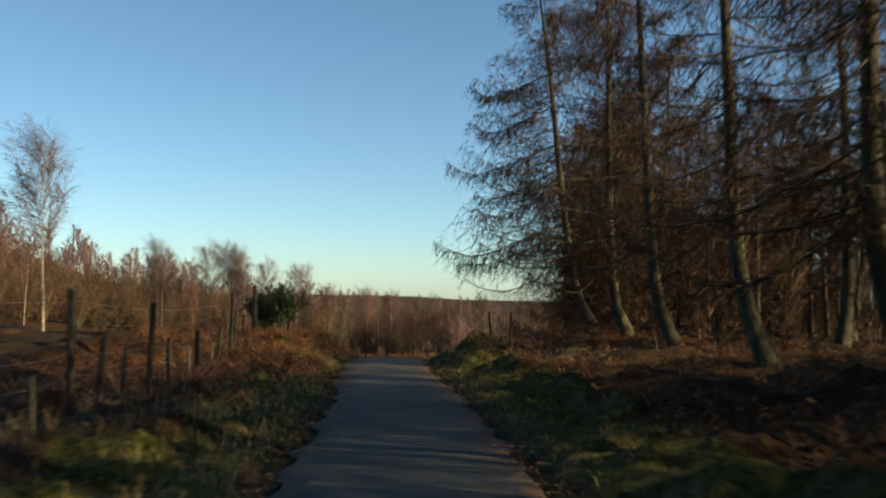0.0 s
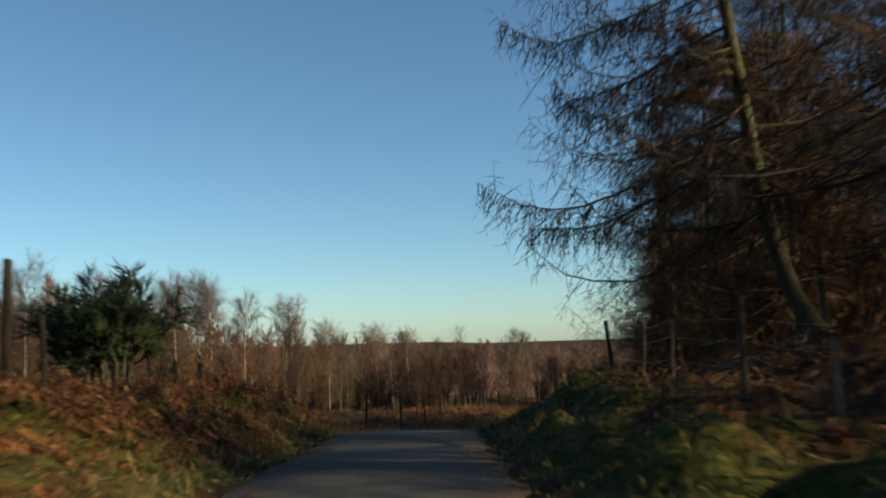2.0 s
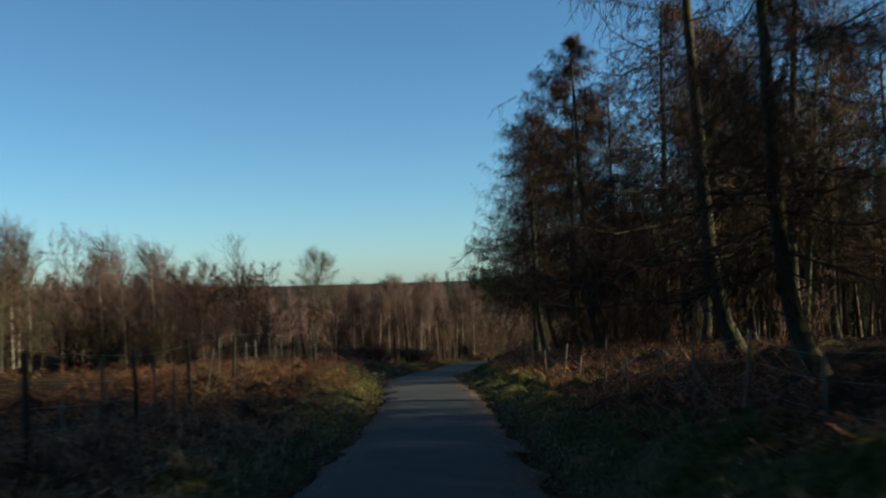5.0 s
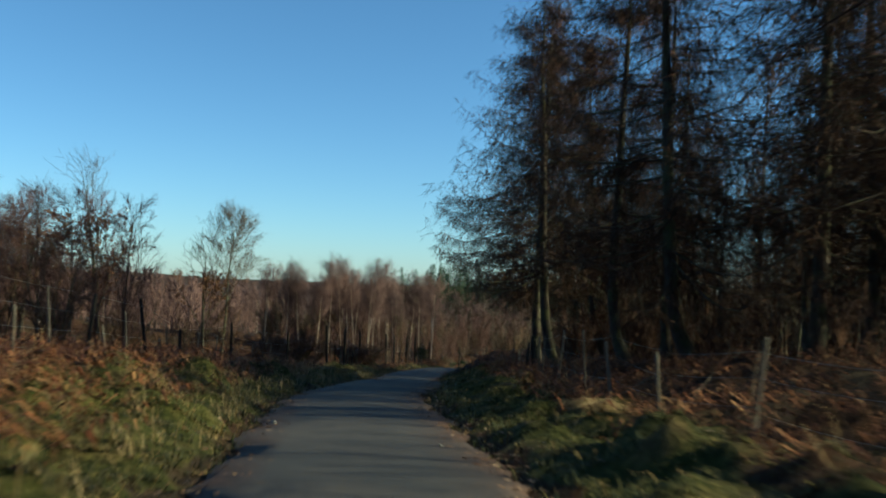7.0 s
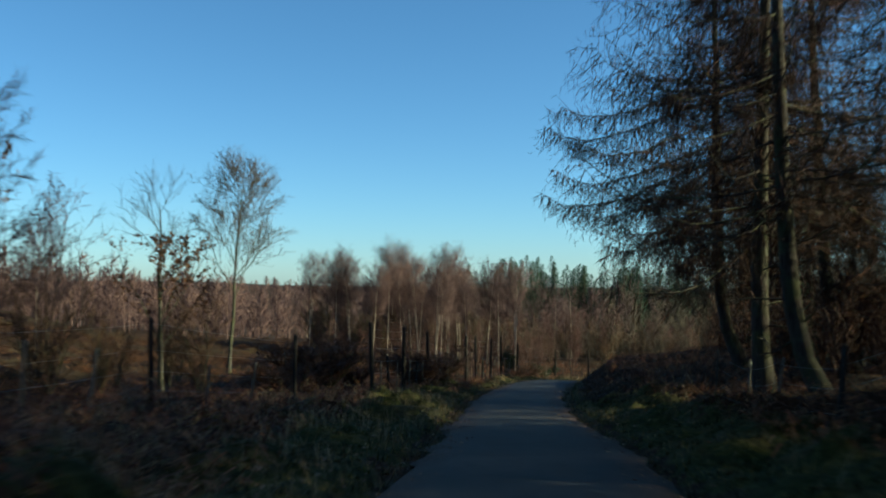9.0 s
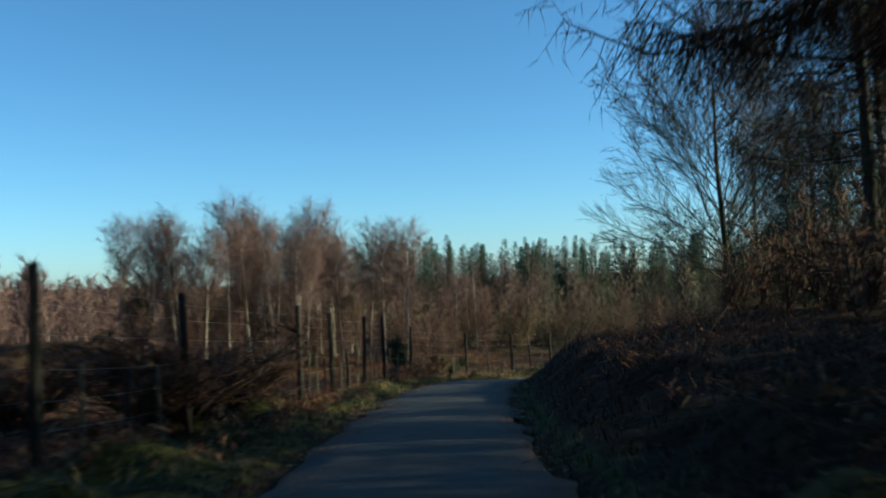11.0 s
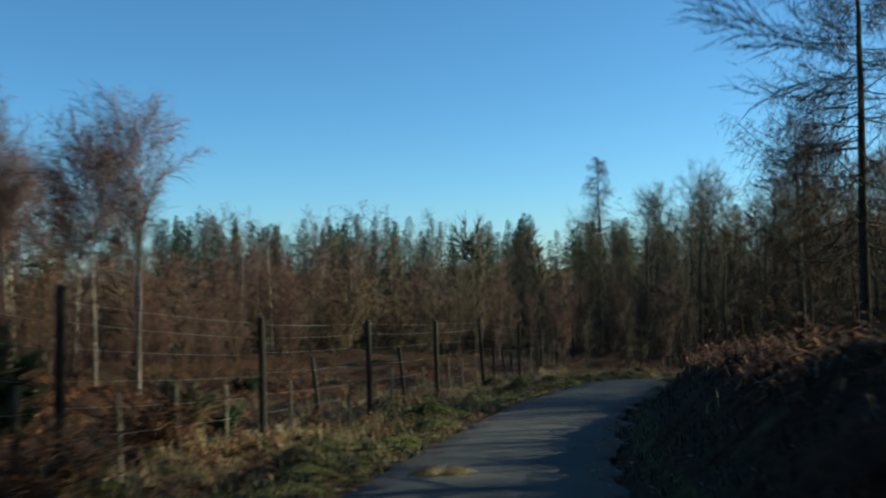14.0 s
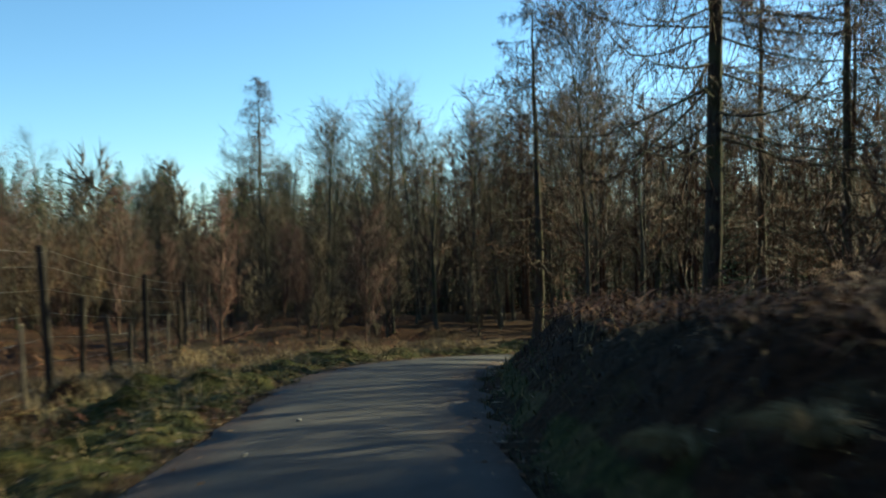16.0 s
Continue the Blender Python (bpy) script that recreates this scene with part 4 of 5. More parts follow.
plant(brooms, [(-6.6, 39.7, 1.30, 0, 0), (22.4, 152.5, 1.05, 0, 1), (23.6, 153.6, 0.36, 40, 0), (9.0, 132.0, 0.62, 10, 0), (25.4, 156.4, 0.55, 80, 0), (26.5, 158.3, 0.5, 120, 0), (31.0, 170.0, 0.5, 0, 0)], rng, "broom bushes")
discard(brooms)
brambles = []
for i in range(2):
    tangle = [(V * np.array([2.0, 2.0, 0.75]), T) for V, T in scrub(560 + i, 2.4, 18, 11, 9, 0.010)]
    bush = tagged(new("bramble_bush"), "dark tangled bramble grown up the fence post", "bush")
    part("stock", *tangle[0], M_LARCH, bush)
    part("crown", *tangle[1], M_LARCH_TWIG, bush)
    brambles.append(bush)
plant(brambles, [(13.2, 131.0, 0.95), (14.2, 132.8, 0.7), (12.6, 129.3, 0.6), (9.2, 126.5, 0.9), (7.8, 124.0, 0.8), (8.4, 129.5, 1.0), (10.6, 131.5, 0.85), (22.6, 151.6, 0.6), (25.0, 155.8, 0.6)], rng, "brambles along the fence")
discard(brambles)

spruces = [tree_thing("spruce_tree", "dark green pointed plantation spruce", spruce(700 + i, 17.0), (M_LARCH, M_SPRUCE)) for i in range(2)]
sprow = []
for i in range(190):
    f = rng.rand()
    sprow.append((55 + 97 * f + rng.randn() * 1.5, 296 - 38 * f + rng.randn() * 6, 1.02 + 0.24 * rng.rand()))
sprow += [(x, y, 0.6 + 0.35 * rng.rand()) for x, y in ((70, 246), (76, 240), (82, 236), (58, 250), (94, 226), (101, 216), (106, 205), (112, 196))]
# dark spruces behind the bend
sprow += [(x, y, 0.55 + 0.3 * rng.rand()) for x, y in scatter(rng, 46, 70, 122, 126, 214, lambda x, y, s, o: abs(o) > 14 and x > 78 + 0.25 * abs(y - 170), 3.2)]
# a dozen unseen spruces behind the bank, added to block the sun there
sprow += [(x, y, 0.6 + 0.2 * rng.rand()) for x, y in scatter(rng, 12, 42, 62, 104, 122, lambda x, y, s, o: o > 14, 3.4)]
# more dark spruces behind the bend, set sunward to darken the wood
sprow += [(x, y, 0.58 + 0.2 * rng.rand()) for x, y in scatter(rng, 36, 70, 100, 132, 163, lambda x, y, s, o: o > 20, 2.6)]
# an unseen spruce belt beyond the wood, added to shade the lane's start
sprow += [(x, y, 0.75 + 0.2 * rng.rand()) for x, y in scatter(rng, 34, 20, 46, -46, 12, lambda x, y, s, o: o > 18, 3.4)]
# low spruces behind the bank crest, put in to cast shade over it
sprow += [(x, y, 0.20 + 0.10 * rng.rand()) for x, y in scatter(rng, 26, 20, 50, 112, 160, lambda x, y, s, o: 8.2 < o < 13 and 126 < s < 152, 2.0)]
sprow += [(x, y, 0.17 + 0.08 * rng.rand()) for x, y in scatter(rng, 44, 28, 70, 128, 182, lambda x, y, s, o: 8.0 < o < 14 and 150 < s < 180, 1.5)]
plant(spruces, sprow, rng, "spruce plantation")
discard(spruces)


def far_wood(name, label, places, seed, mat, kind_of):
    """Many distant trees in one mesh."""
    r = np.random.RandomState(seed)
    kinds = [kind_of(seed + i) for i in range(3)]
    sets = []
    for x, y, sc in places:
        V, T = kinds[r.randint(3)]
        a = r.rand() * 6.28
        c, s_ = np.cos(a) * sc, np.sin(a) * sc
        W = np.stack([V[:, 0] * c - V[:, 1] * s_ + x, V[:, 0] * s_ + V[:, 1] * c + y, V[:, 2] * sc + floor_z(x, y)], -1)
        sets.append((W, T))
    V, T = join(*sets)
    return tagged(new(name, mesh_of(name, V, T, mat)), label, "woodland", kind="stuff")


def coarse(seed):
    r = np.random.RandomState(seed)
    P, R = stem(r, 8.0, 0.08, r.randn(2) * 0.4, 5)
    B, BR, _ = shoots(r, P, R, 18, 0.15, 0.98, 44, lambda u: 0.8 + 2.5 * (1 - u), 2, (0, 0, 0.3), thick=0.4, least=0.035)
    C, CR, _ = shoots(r, B, BR, 7, 0.1, 1.0, 42, lambda u: 1.4 - 0.4 * u, 2, (0, 0, 0.25), thick=0.6, least=0.055)
    return join(tubes(P, R, 4), tubes(B, BR, 3), tubes(C, CR, 3))


def places_in(n, x0, x1, y0, y1, small, more, keep=lambda x, y: True):
    """Random trees (x, y, size) in a rectangle."""
    xy = [(x0 + (x1 - x0) * rng.rand(), y0 + (y1 - y0) * rng.rand()) for _ in range(n)]
    return [(x, y, small + more * rng.rand()) for x, y in xy if keep(x, y)]


def high(seed):
    """A wood tree with its twigs up high."""
    r = np.random.RandomState(seed)
    P, R = stem(r, 11.0, 0.10, r.randn(2) * 0.6, 6)
    B, BR, _ = shoots(r, P, R, 26, 0.20, 0.98, 52, lambda u: 0.9 + 2.2 * (1 - u), 2, (0, 0, 0.2), thick=0.4, least=0.022)
    C, CR, _ = shoots(r, B, BR, 10, 0.1, 1.0, 44, lambda u: 1.3 - 0.4 * u, 2, (0, 0, 0.15), thick=0.6, least=0.024)
    return join(tubes(P, R, 5), tubes(B, BR, 3), tubes(C, CR, 3))


def clump(seed):
    return join(*scrub(seed, 4.0, 6, 7, 4, 0.028))


hillside = places_in(280, -180, -45, 95, 260, 0.75, 0.45)
hillside += places_in(260, -65, 45, 150, 260, 0.62, 0.34, lambda x, y: y > 196 + 0.55 * max(x, -24))
hillside += places_in(110, -160, 60, 265, 420, 1.0, 0.6)
hillside += places_in(120, -150, 160, 430, 640, 1.5, 0.9)
hillside += places_in(120, -45, 9, 215, 290, 0.55, 0.55)
hillside += places_in(30, 20, 62, 205, 250, 0.55, 0.25, lambda x, y: y > 200 + 0.4 * (x - 20))
hillside += places_in(230, -330, 420, 800, 960, 1.2, 0.8)
far_wood("far_birch_wood", "distant russet leafless birch wood on the hillside", hillside, 31, M_BIRCH_TWIG, coarse)
backwood = places_in(120, 60, 150, 214, 262, 0.9, 0.45)
backwood += [(x, y, (0.58 if x < 76 else 0.72) + 0.32 * rng.rand()) for x, y in scatter(rng, 170, 52, 125, 195, 262, lambda x, y, s, o: abs(o) > 9 and y > 250 - 0.45 * x and y > 212 - 0.6 * max(0, x - 84), 2.3)]
backwood += places_in(100, 98, 140, 120, 215, 1.2, 0.4)
far_wood("far_bare_wood", "distant grey-brown leafless wood", backwood, 41, M_BARE_TWIG, coarse)
inner = [(x, y, (0.58 if y < 50 else 0.98) + 0.34 * rng.rand()) for x, y in scatter(rng, 180, 14, 60, 0, 128, lambda x, y, s, o: 15 < o < 44 and not (70 < s < 102 and o < 30) and not (o < 30 and glade(x, y)), 2.0)]
inner += [(x, y, 0.85 + 0.4 * rng.rand()) for x, y in scatter(rng, 70, 55, 82, 136, 180, lambda x, y, s, o: o > 13, 2.2)]
# unseen trees beside and behind the start, added to deepen the lane's shade
inner += [(x, y, 0.95 + 0.5 * rng.rand()) for x, y in scatter(rng, 60, 12, 46, -34, 10, lambda x, y, s, o: 12 < o < 40, 2.0)]
inner += [(x, y, 0.9 + 0.4 * rng.rand()) for x, y in scatter(rng, 150, 66, 122, 128, 215, lambda x, y, s, o: abs(o) > 12 and x - 0.4 * abs(y - 176) > 70, 2.3)]
far_wood("inner_wood", "dense dark leafless wood behind the larches", inner, 51, M_LARCH_TWIG, high)
thick = [(x, y, 0.75 + 0.7 * rng.rand()) for x, y in scatter(rng, 220, -75, 2, 84, 170, lambda x, y, s, o: o < -18 - 0.1 * abs(s - 95) and (y < 126 or x < -34), 1.9)]
thick += [(x, y, 0.6 + 0.7 * rng.rand()) for x, y in scatter(rng, 60, -90, -20, 30, 90, lambda x, y, s, o: o < -26, 4.0)]
far_wood("scrub_thicket", "thicket of russet leafless scrub across the field edge", thick, 61, M_SCRUB_TWIG, clump)
thick = [(x, y, 0.7 + 0.8 * rng.rand()) for x, y in scatter(rng, 100, 12, 100, 170, 230, lambda x, y, s, o: o < -20 and 172 < y - 0.6 * max(0, x - 12) < 200, 2.4)]
thick += [(x, y, 0.35 + 0.35 * rng.rand()) for x, y in scatter(rng, 26, 44, 88, 172, 212, lambda x, y, s, o: o < -9 and s > 170, 2.4)]
thick += [(x, y, 0.5 + 0.5 * rng.rand()) for x, y in scatter(rng, 60, 60, 112, 150, 215, lambda x, y, s, o: abs(o) > 26, 3.0)]
far_wood("scrub_thicket", "dull olive-brown leafless thicket below the spruces", thick, 71, M_BARE_TWIG, clump)
thick = [(x, y, 0.5 + 0.35 * rng.rand()) for x, y in scatter(rng, 170, 18, 72, 108, 186, lambda x, y, s, o: 7.6 < o < 15 and s > 118, 1.25)]
thick += [(x, y, 0.4 + 0.35 * rng.rand()) for x, y in scatter(rng, 70, 8, 32, 28, 118, lambda x, y, s, o: 10 < o < 16, 2.0)]
# brush out of view by the start, added for more shade
thick += [(x, y, 0.5 + 0.35 * rng.rand()) for x, y in scatter(rng, 60, 7, 24, -20, 20, lambda x, y, s, o: 9.5 < o < 16, 1.6)]
thick += [(x, y, 0.9 + 0.5 * rng.rand()) for x, y in scatter(rng, 50, 56, 84, 146, 182, lambda x, y, s, o: o > 12, 2.2)]
far_wood("scrub_thicket", "dark brushwood and brambles under the wood edge", thick, 81, M_LARCH_TWIG, clump)


# ---- fences ----
def post_mesh(name, h, r, seed, mat, sides=8):
    """A round post with a bevelled, slightly uneven top."""
    q = np.random.RandomState(seed)
    zs = np.array([-0.35, 0.0, 0.25 * h, 0.6 * h, h - 0.03, h])
    rs = r * np.array([1.05, 1.05, 1.0, 0.97, 0.95, 0.78])
    a = np.arange(sides) * 2 * np.pi / sides
    V = []
    for z, rr in zip(zs, rs):
        rad = rr * (1 + 0.05 * q.randn(sides))
        tilt = (0.02 * np.cos(a + seed) if z == h else 0)
        V.append(np.stack([np.cos(a) * rad, np.sin(a) * rad, z + tilt * np.ones(sides)], -1))
    V = np.concatenate(V + [np.array([[0, 0, h]])])
    T = []
    for j in range(len(zs) - 1):
        for i in range(sides):
            p, n = j * sides + i, j * sides + (i + 1) % sides
            T += [(p, n, n + sides), (p, n + sides, p + sides)]
    top = (len(zs) - 1) * sides
    T += [(top + i, top + (i + 1) % sides, len(V) - 1) for i in range(sides)]
    return mesh_of(name, V, np.array(T), mat)


rngf = np.random.RandomState(77)
TALL = [post_mesh("post", 2.3, 0.064, i, M_POST) for i in range(3)]
SHORT = [post_mesh("stake", 1.2, 0.024, 10 + i, M_STAKE, 6) for i in range(3)]
DARK = [post_mesh("stake", 1.3, 0.047, 20 + i, M_POST, 6) for i in range(2)]


def lane_place(s, o):
    i = int(np.clip(np.searchsorted(LINE_S, s), 0, len(LINE_S) - 1))
    return LINE[i, 0] + LINE_R[i, 0] * o, LINE[i, 1] + LINE_R[i, 1] * o


def stand(mesh, name, x, y, parent, scale=1.0, lean=3.0):
    ob = new(name, mesh)
    ob.parent = parent
    ob.matrix_basis = pose(x, y, floor_z(x, y), rngf.randn() * lean, rngf.randn() * lean, rngf.rand() * 360) @ Matrix.Diagonal((1, 1, scale, 1))
    return ob


def wires(name, places, heights, parent, radius=0.0020, sag=0.03):
    """Strands from post to post."""
    P = []
    for (x0, y0), (x1, y1) in zip(places[:-1], places[1:]):
        z0, z1 = floor_z(x0, y0), floor_z(x1, y1)
        t = np.linspace(0, 1, 5)
        for h in heights:
            j0, j1 = h + 0.02 * rngf.randn(), h + 0.02 * rngf.randn()
            P.append(np.stack([x0 + (x1 - x0) * t, y0 + (y1 - y0) * t, z0 + j0 + (z1 + j1 - z0 - j0) * t - 4 * sag * t * (1 - t)], -1))
    P = np.array(P)
    V, T = tubes(P, np.full(P.shape[:2], radius), 3)
    return part(name, V, T, M_WIRE, parent)


fence = tagged(new("deer_fence"), "tall wire deer fence on dark round posts with thin stakes", "fence")
posts = [(-5.0, 9.0), (-5.4, 14.7), (-5.9, 20.3), (-6.2, 25.5), (-6.45, 30.6), (-6.9, 36.7), (-7.3, 42.6), (-7.4, 48.4)]
for i, (x, y) in enumerate(posts):
    stand(TALL[i % 3], "post", x, y, fence, (0.88, 0.84, 0.82, 0.5, 0.86, 0.8, 0.7, 0.65)[i], 1.2)
for (x0, y0), (x1, y1) in zip(posts[:-1], posts[1:]):
    for f in (0.3, 0.65):
        stand(DARK[rngf.randint(2)] if rngf.rand() < 0.6 else SHORT[rngf.randint(3)], "stake", x0 + (x1 - x0) * f + 0.1 * rngf.randn(), y0 + (y1 - y0) * f, fence, 0.7 + 0.25 * rngf.rand())
wires("wire_netting", posts, (0.25, 0.6, 0.95, 1.4, 1.75), fence)

low = tagged(new("field_fence"), "low wire field fence on dark leaning posts", "fence")
lows = [(-6.1, 59.3), (-4.7, 64.0), (-3.5, 68.0), (-2.6, 73.0), (-1.9, 78.5), (-0.9, 84.0), (0.3, 89.5), (1.4, 95.0), (2.4, 100.2), (3.2, 105.4), (5.0, 110.5), (7.6, 116.0)]
for i, (x, y) in enumerate(lows):
    stand(DARK[i % 2], "post", x, y, low, 1.0 + 0.3 * rngf.rand(), 3.5)
for (x0, y0), (x1, y1) in zip(lows[:-1], lows[1:]):
    for f in (0.3, 0.62):
        stand(SHORT[rngf.randint(3)], "stake", x0 + (x1 - x0) * f, y0 + (y1 - y0) * f + 0.1 * rngf.randn(), low, 0.7 + 0.35 * rngf.rand(), 4)
wires("wire_netting", lows, (0.3, 0.65, 1.0, 1.4), low)

bleached = tagged(new("gate_post", post_mesh("gate_post", 2.2, 0.10, 44, M_WHITE)), "short bleached wooden gate post standing in bracken", "post")
bleached.matrix_world = pose(-7.3, 54.3, floor_z(-7.3, 54.3), 1, -2, 0)

tall = tagged(new("deer_fence"), "tall deer fence on dark posts with pale stakes beside grass", "fence")
talls = [(9.9, 120.2), (11.5, 125.0), (13.2, 129.8), (15.6, 134.0), (17.25, 139.2), (19.2, 144.1), (20.9, 148.4), (23.2, 153.2), (27.2, 157.8), (30.6, 160.6), (34.3, 164.2), (38.1, 167.9), (44.0, 174.5), (49.0, 180.0), (54.0, 185.5), (59.0, 190.5)]
for i, (x, y) in enumerate(talls):
    stand(TALL[i % 3], "post", x, y, tall, 0.96 if i < 8 else 0.90 + 0.05 * rngf.rand(), 1.3)
for (x0, y0), (x1, y1) in zip(talls[:-1], talls[1:]):
    for f in (0.22, 0.48, 0.75):
        stand(SHORT[rngf.randint(3)] if rngf.rand() < 0.75 else DARK[rngf.randint(2)], "stake", x0 + (x1 - x0) * f, y0 + (y1 - y0) * f + 0.08 * rngf.randn(), tall, 0.85 + 0.25 * rngf.rand(), 2.5)
wires("wire_netting", talls, (0.2, 0.5, 0.8, 1.15, 1.5, 1.8, 2.02), tall)

wood_fence = tagged(new("field_fence"), "old grey stake fence along the wood edge", "fence")
rights = [lane_place(s, 4.4 + 0.15 * rngf.randn()) for s in np.arange(33, 118, 2.9)]
for x, y in rights:
    stand(SHORT[rngf.randint(3)] if rngf.rand() < 0.8 else DARK[rngf.randint(2)], "stake", x, y, wood_fence, 0.75 + 0.3 * rngf.rand(), 4)
wires("wire_netting", rights, (0.35, 0.7, 1.0), wood_fence)


# ---- ground cover ----
def cover_places(r, n, s0, s1, o0, o1):
    s, o = s0 + (s1 - s0) * r.rand(n), o0 + (o1 - o0) * r.rand(n)
    i = np.clip(np.searchsorted(LINE_S, s), 0, len(LINE_S) - 1)
    x, y = LINE[i, 0] + LINE_R[i, 0] * o, LINE[i, 1] + LINE_R[i, 1] * o
    ss, oo, _ = lane(x, y)
    ok = np.abs(oo) > min(abs(o0), abs(o1)) - 0.1
    return x[ok], y[ok]


def blades(r, x, y, size, width, lean, droop=0.35):
    """Bent tapering blades; a blade is a strip and a tip."""
    n = len(x)
    z = height(x, y) - 0.02
    a = r.rand(n) * 2 * np.pi
    out = np.stack([np.cos(a), np.sin(a), np.zeros(n)], -1)
    side = np.stack([-np.sin(a), np.cos(a), np.zeros(n)], -1) * (width * (0.6 + 0.8 * r.rand(n)))[:, None]
    L = (size * (0.5 + r.rand(n)))[:, None]
    base = np.stack([x, y, z], -1)
    k = (lean * (0.4 + 1.2 * r.rand(n)))[:, None]
    m = base + out * L * k * 0.5 + np.array([0, 0, 0.62]) * L
    t = base + out * L * (k * 1.2 + droop) + np.array([0, 0, 0.85]) * L * (1 - 0.5 * k)
    V = np.stack([base - side, base + side, m + side * 0.7, m - side * 0.7, t], 1)
    T = np.array([(0, 1, 2), (0, 2, 3), (3, 2, 4)])[None] + (np.arange(n) * 5)[:, None, None]
    return V.reshape(-1, 3), T.reshape(-1, 3)


def clumped(r, x, y, size, thr, seed):
    keep = waves(x, y, size, seed) + 0.5 * r.randn(len(x)) > thr
    return x[keep], y[keep]


def stuff(name, label, category, VT, mat):
    return tagged(new(name, mesh_of(name, *VT, mat)), label, category, kind="stuff")


r = np.random.RandomState(91)
for label, o0, o1 in (("short green and straw-coloured grass on the verge", -4.3, -1.35), ("short mossy grass on the shaded verge", 1.35, 4.2)):
    x, y = cover_places(r, 34000, -2, 204, o0, o1)
    s_, o_, _ = lane(x, y)
    # few blades on the far bank, thinned to keep it shade-dark
    ok = (o_ < 2.2) | (s_ < 122) | (r.rand(len(x)) < 0.12)
    x, y = x[ok], y[ok]
    stuff("verge_grass", label, "grass", blades(r, x, y, 0.15, 0.006, 0.7), M_GRASS)
x, y = cover_places(r, 60000, -2, 206, -6.6, -1.7)
x, y = clumped(r, x, y, 2.4, 0.25, 61)
s_ = lane(x, y)[0]
ok = (s_ < 124) | (s_ > 152) | (r.rand(len(x)) < 0.3)
x, y = x[ok], y[ok]
stuff("dry_grass", "tufts of pale dead grass along the fence", "grass", blades(r, x, y, 0.34, 0.0036, 0.6), M_DRY)
x, y = cover_places(r, 26000, -2, 200, -1.72, -1.22)
x2, y2 = cover_places(r, 20000, -2, 200, 1.22, 1.7)
x, y = clumped(r, np.r_[x, x2], np.r_[y, y2], 1.3, 0.35, 69)
stuff("verge_grass", "ragged grass creeping over the lane's edges", "grass", blades(r, x, y, 0.10, 0.005, 0.9), M_GRASS)
x, y = cover_places(r, 42000, 150, 206, -5.0, -1.7)
stuff("moss", "low cushion moss and short turf on the sunny verge", "moss", blades(r, x, y, 0.055, 0.007, 0.8, 0.2), M_MOSS)
x, y = cover_places(r, 16000, 150, 206, -5.6, -3.2)
x, y = clumped(r, x, y, 1.4, 0.1, 68)
stuff("dry_grass", "bleached grass at the foot of the fence at the bend", "grass", blades(r, x, y, 0.30, 0.006, 0.8), M_DRY)
x, y = cover_places(r, 30000, 70, 152, -4.2, -1.6)
x2, y2 = cover_places(r, 16000, 40, 122, 1.6, 3.6)
x, y = clumped(r, np.r_[x, x2], np.r_[y, y2], 2.0, -0.1, 70)
stuff("moss", "mossy cushions on the tussocky verge", "moss", blades(r, x, y, 0.065, 0.008, 0.8, 0.2), M_MOSS)
x, y = cover_places(r, 5000, 25, 185, 2.2, 7.0)
x, y = clumped(r, x, y, 2.6, 0.7, 62)
stuff("dry_grass", "tufts of pale dead grass on the bank", "grass", blades(r, x, y, 0.36, 0.004, 0.6), M_DRY)


x, y = cover_places(r, 15000, 48, 74, -11, -1.8)
x, y = clumped(r, x, y, 2.6, 0.1, 73)
stuff("moss", "patches of green turf in the open field", "grass", blades(r, x, y, 0.10, 0.008, 0.8, 0.25), M_MOSS)
x, y = cover_places(r, 12000, 48, 74, -10, -2.0)
x, y = clumped(r, x, y, 1.5, 0.75, 74)
stuff("dry_grass", "tufts of bleached grass in the open field", "grass", blades(r, x, y, 0.34, 0.006, 0.7), M_DRY)


def fronds(r, x, y, size):
    """Withered bracken: a bent stalk with pairs of drooping leaflets."""
    n = len(x)
    z = height(x, y) - 0.02
    a = r.rand(n) * 2 * np.pi
    out = np.stack([np.cos(a), np.sin(a), np.zeros(n)], -1)
    side = np.stack([-np.sin(a), np.cos(a), np.zeros(n)], -1)
    L = (size * (0.5 + r.rand(n)))[:, None]
    base = np.stack([x, y, z], -1)
    up = np.array([0, 0, 1.0])
    k = (0.35 + 0.5 * r.rand(n))[:, None]
    pts = [base + out * L * k * q * (0.4 + 0.8 * q) + up * L * (q * 0.95 - 0.75 * k * q * q) for q in (0.0, 0.3, 0.5, 0.68, 0.84, 1.0)]
    V, T, c = [], [], 0
    w = 0.007
    V += [base - side * w, base + side * w, pts[-1]]
    T.append((0, 1, 2))
    c = 3
    for j in (1, 2, 3, 4):
        for sg in (-1, 1):
            ln = L * (0.38 - 0.07 * j) * (0.7 + 0.6 * r.rand(n))[:, None]
            tip = pts[j] + side * sg * ln + out * ln * 0.4 - up * ln * (0.2 + 0.5 * r.rand(n))[:, None]
            V += [pts[j] - out * ln * 0.10, pts[j] + out * ln * 0.10, tip]
            T.append((c, c + 1, c + 2))
            c += 3
    V = np.stack(V, 1)
    T = np.array(T)[None] + (np.arange(n) * c)[:, None, None]
    return V.reshape(-1, 3), T.reshape(-1, 3)


xs, ys = [], []
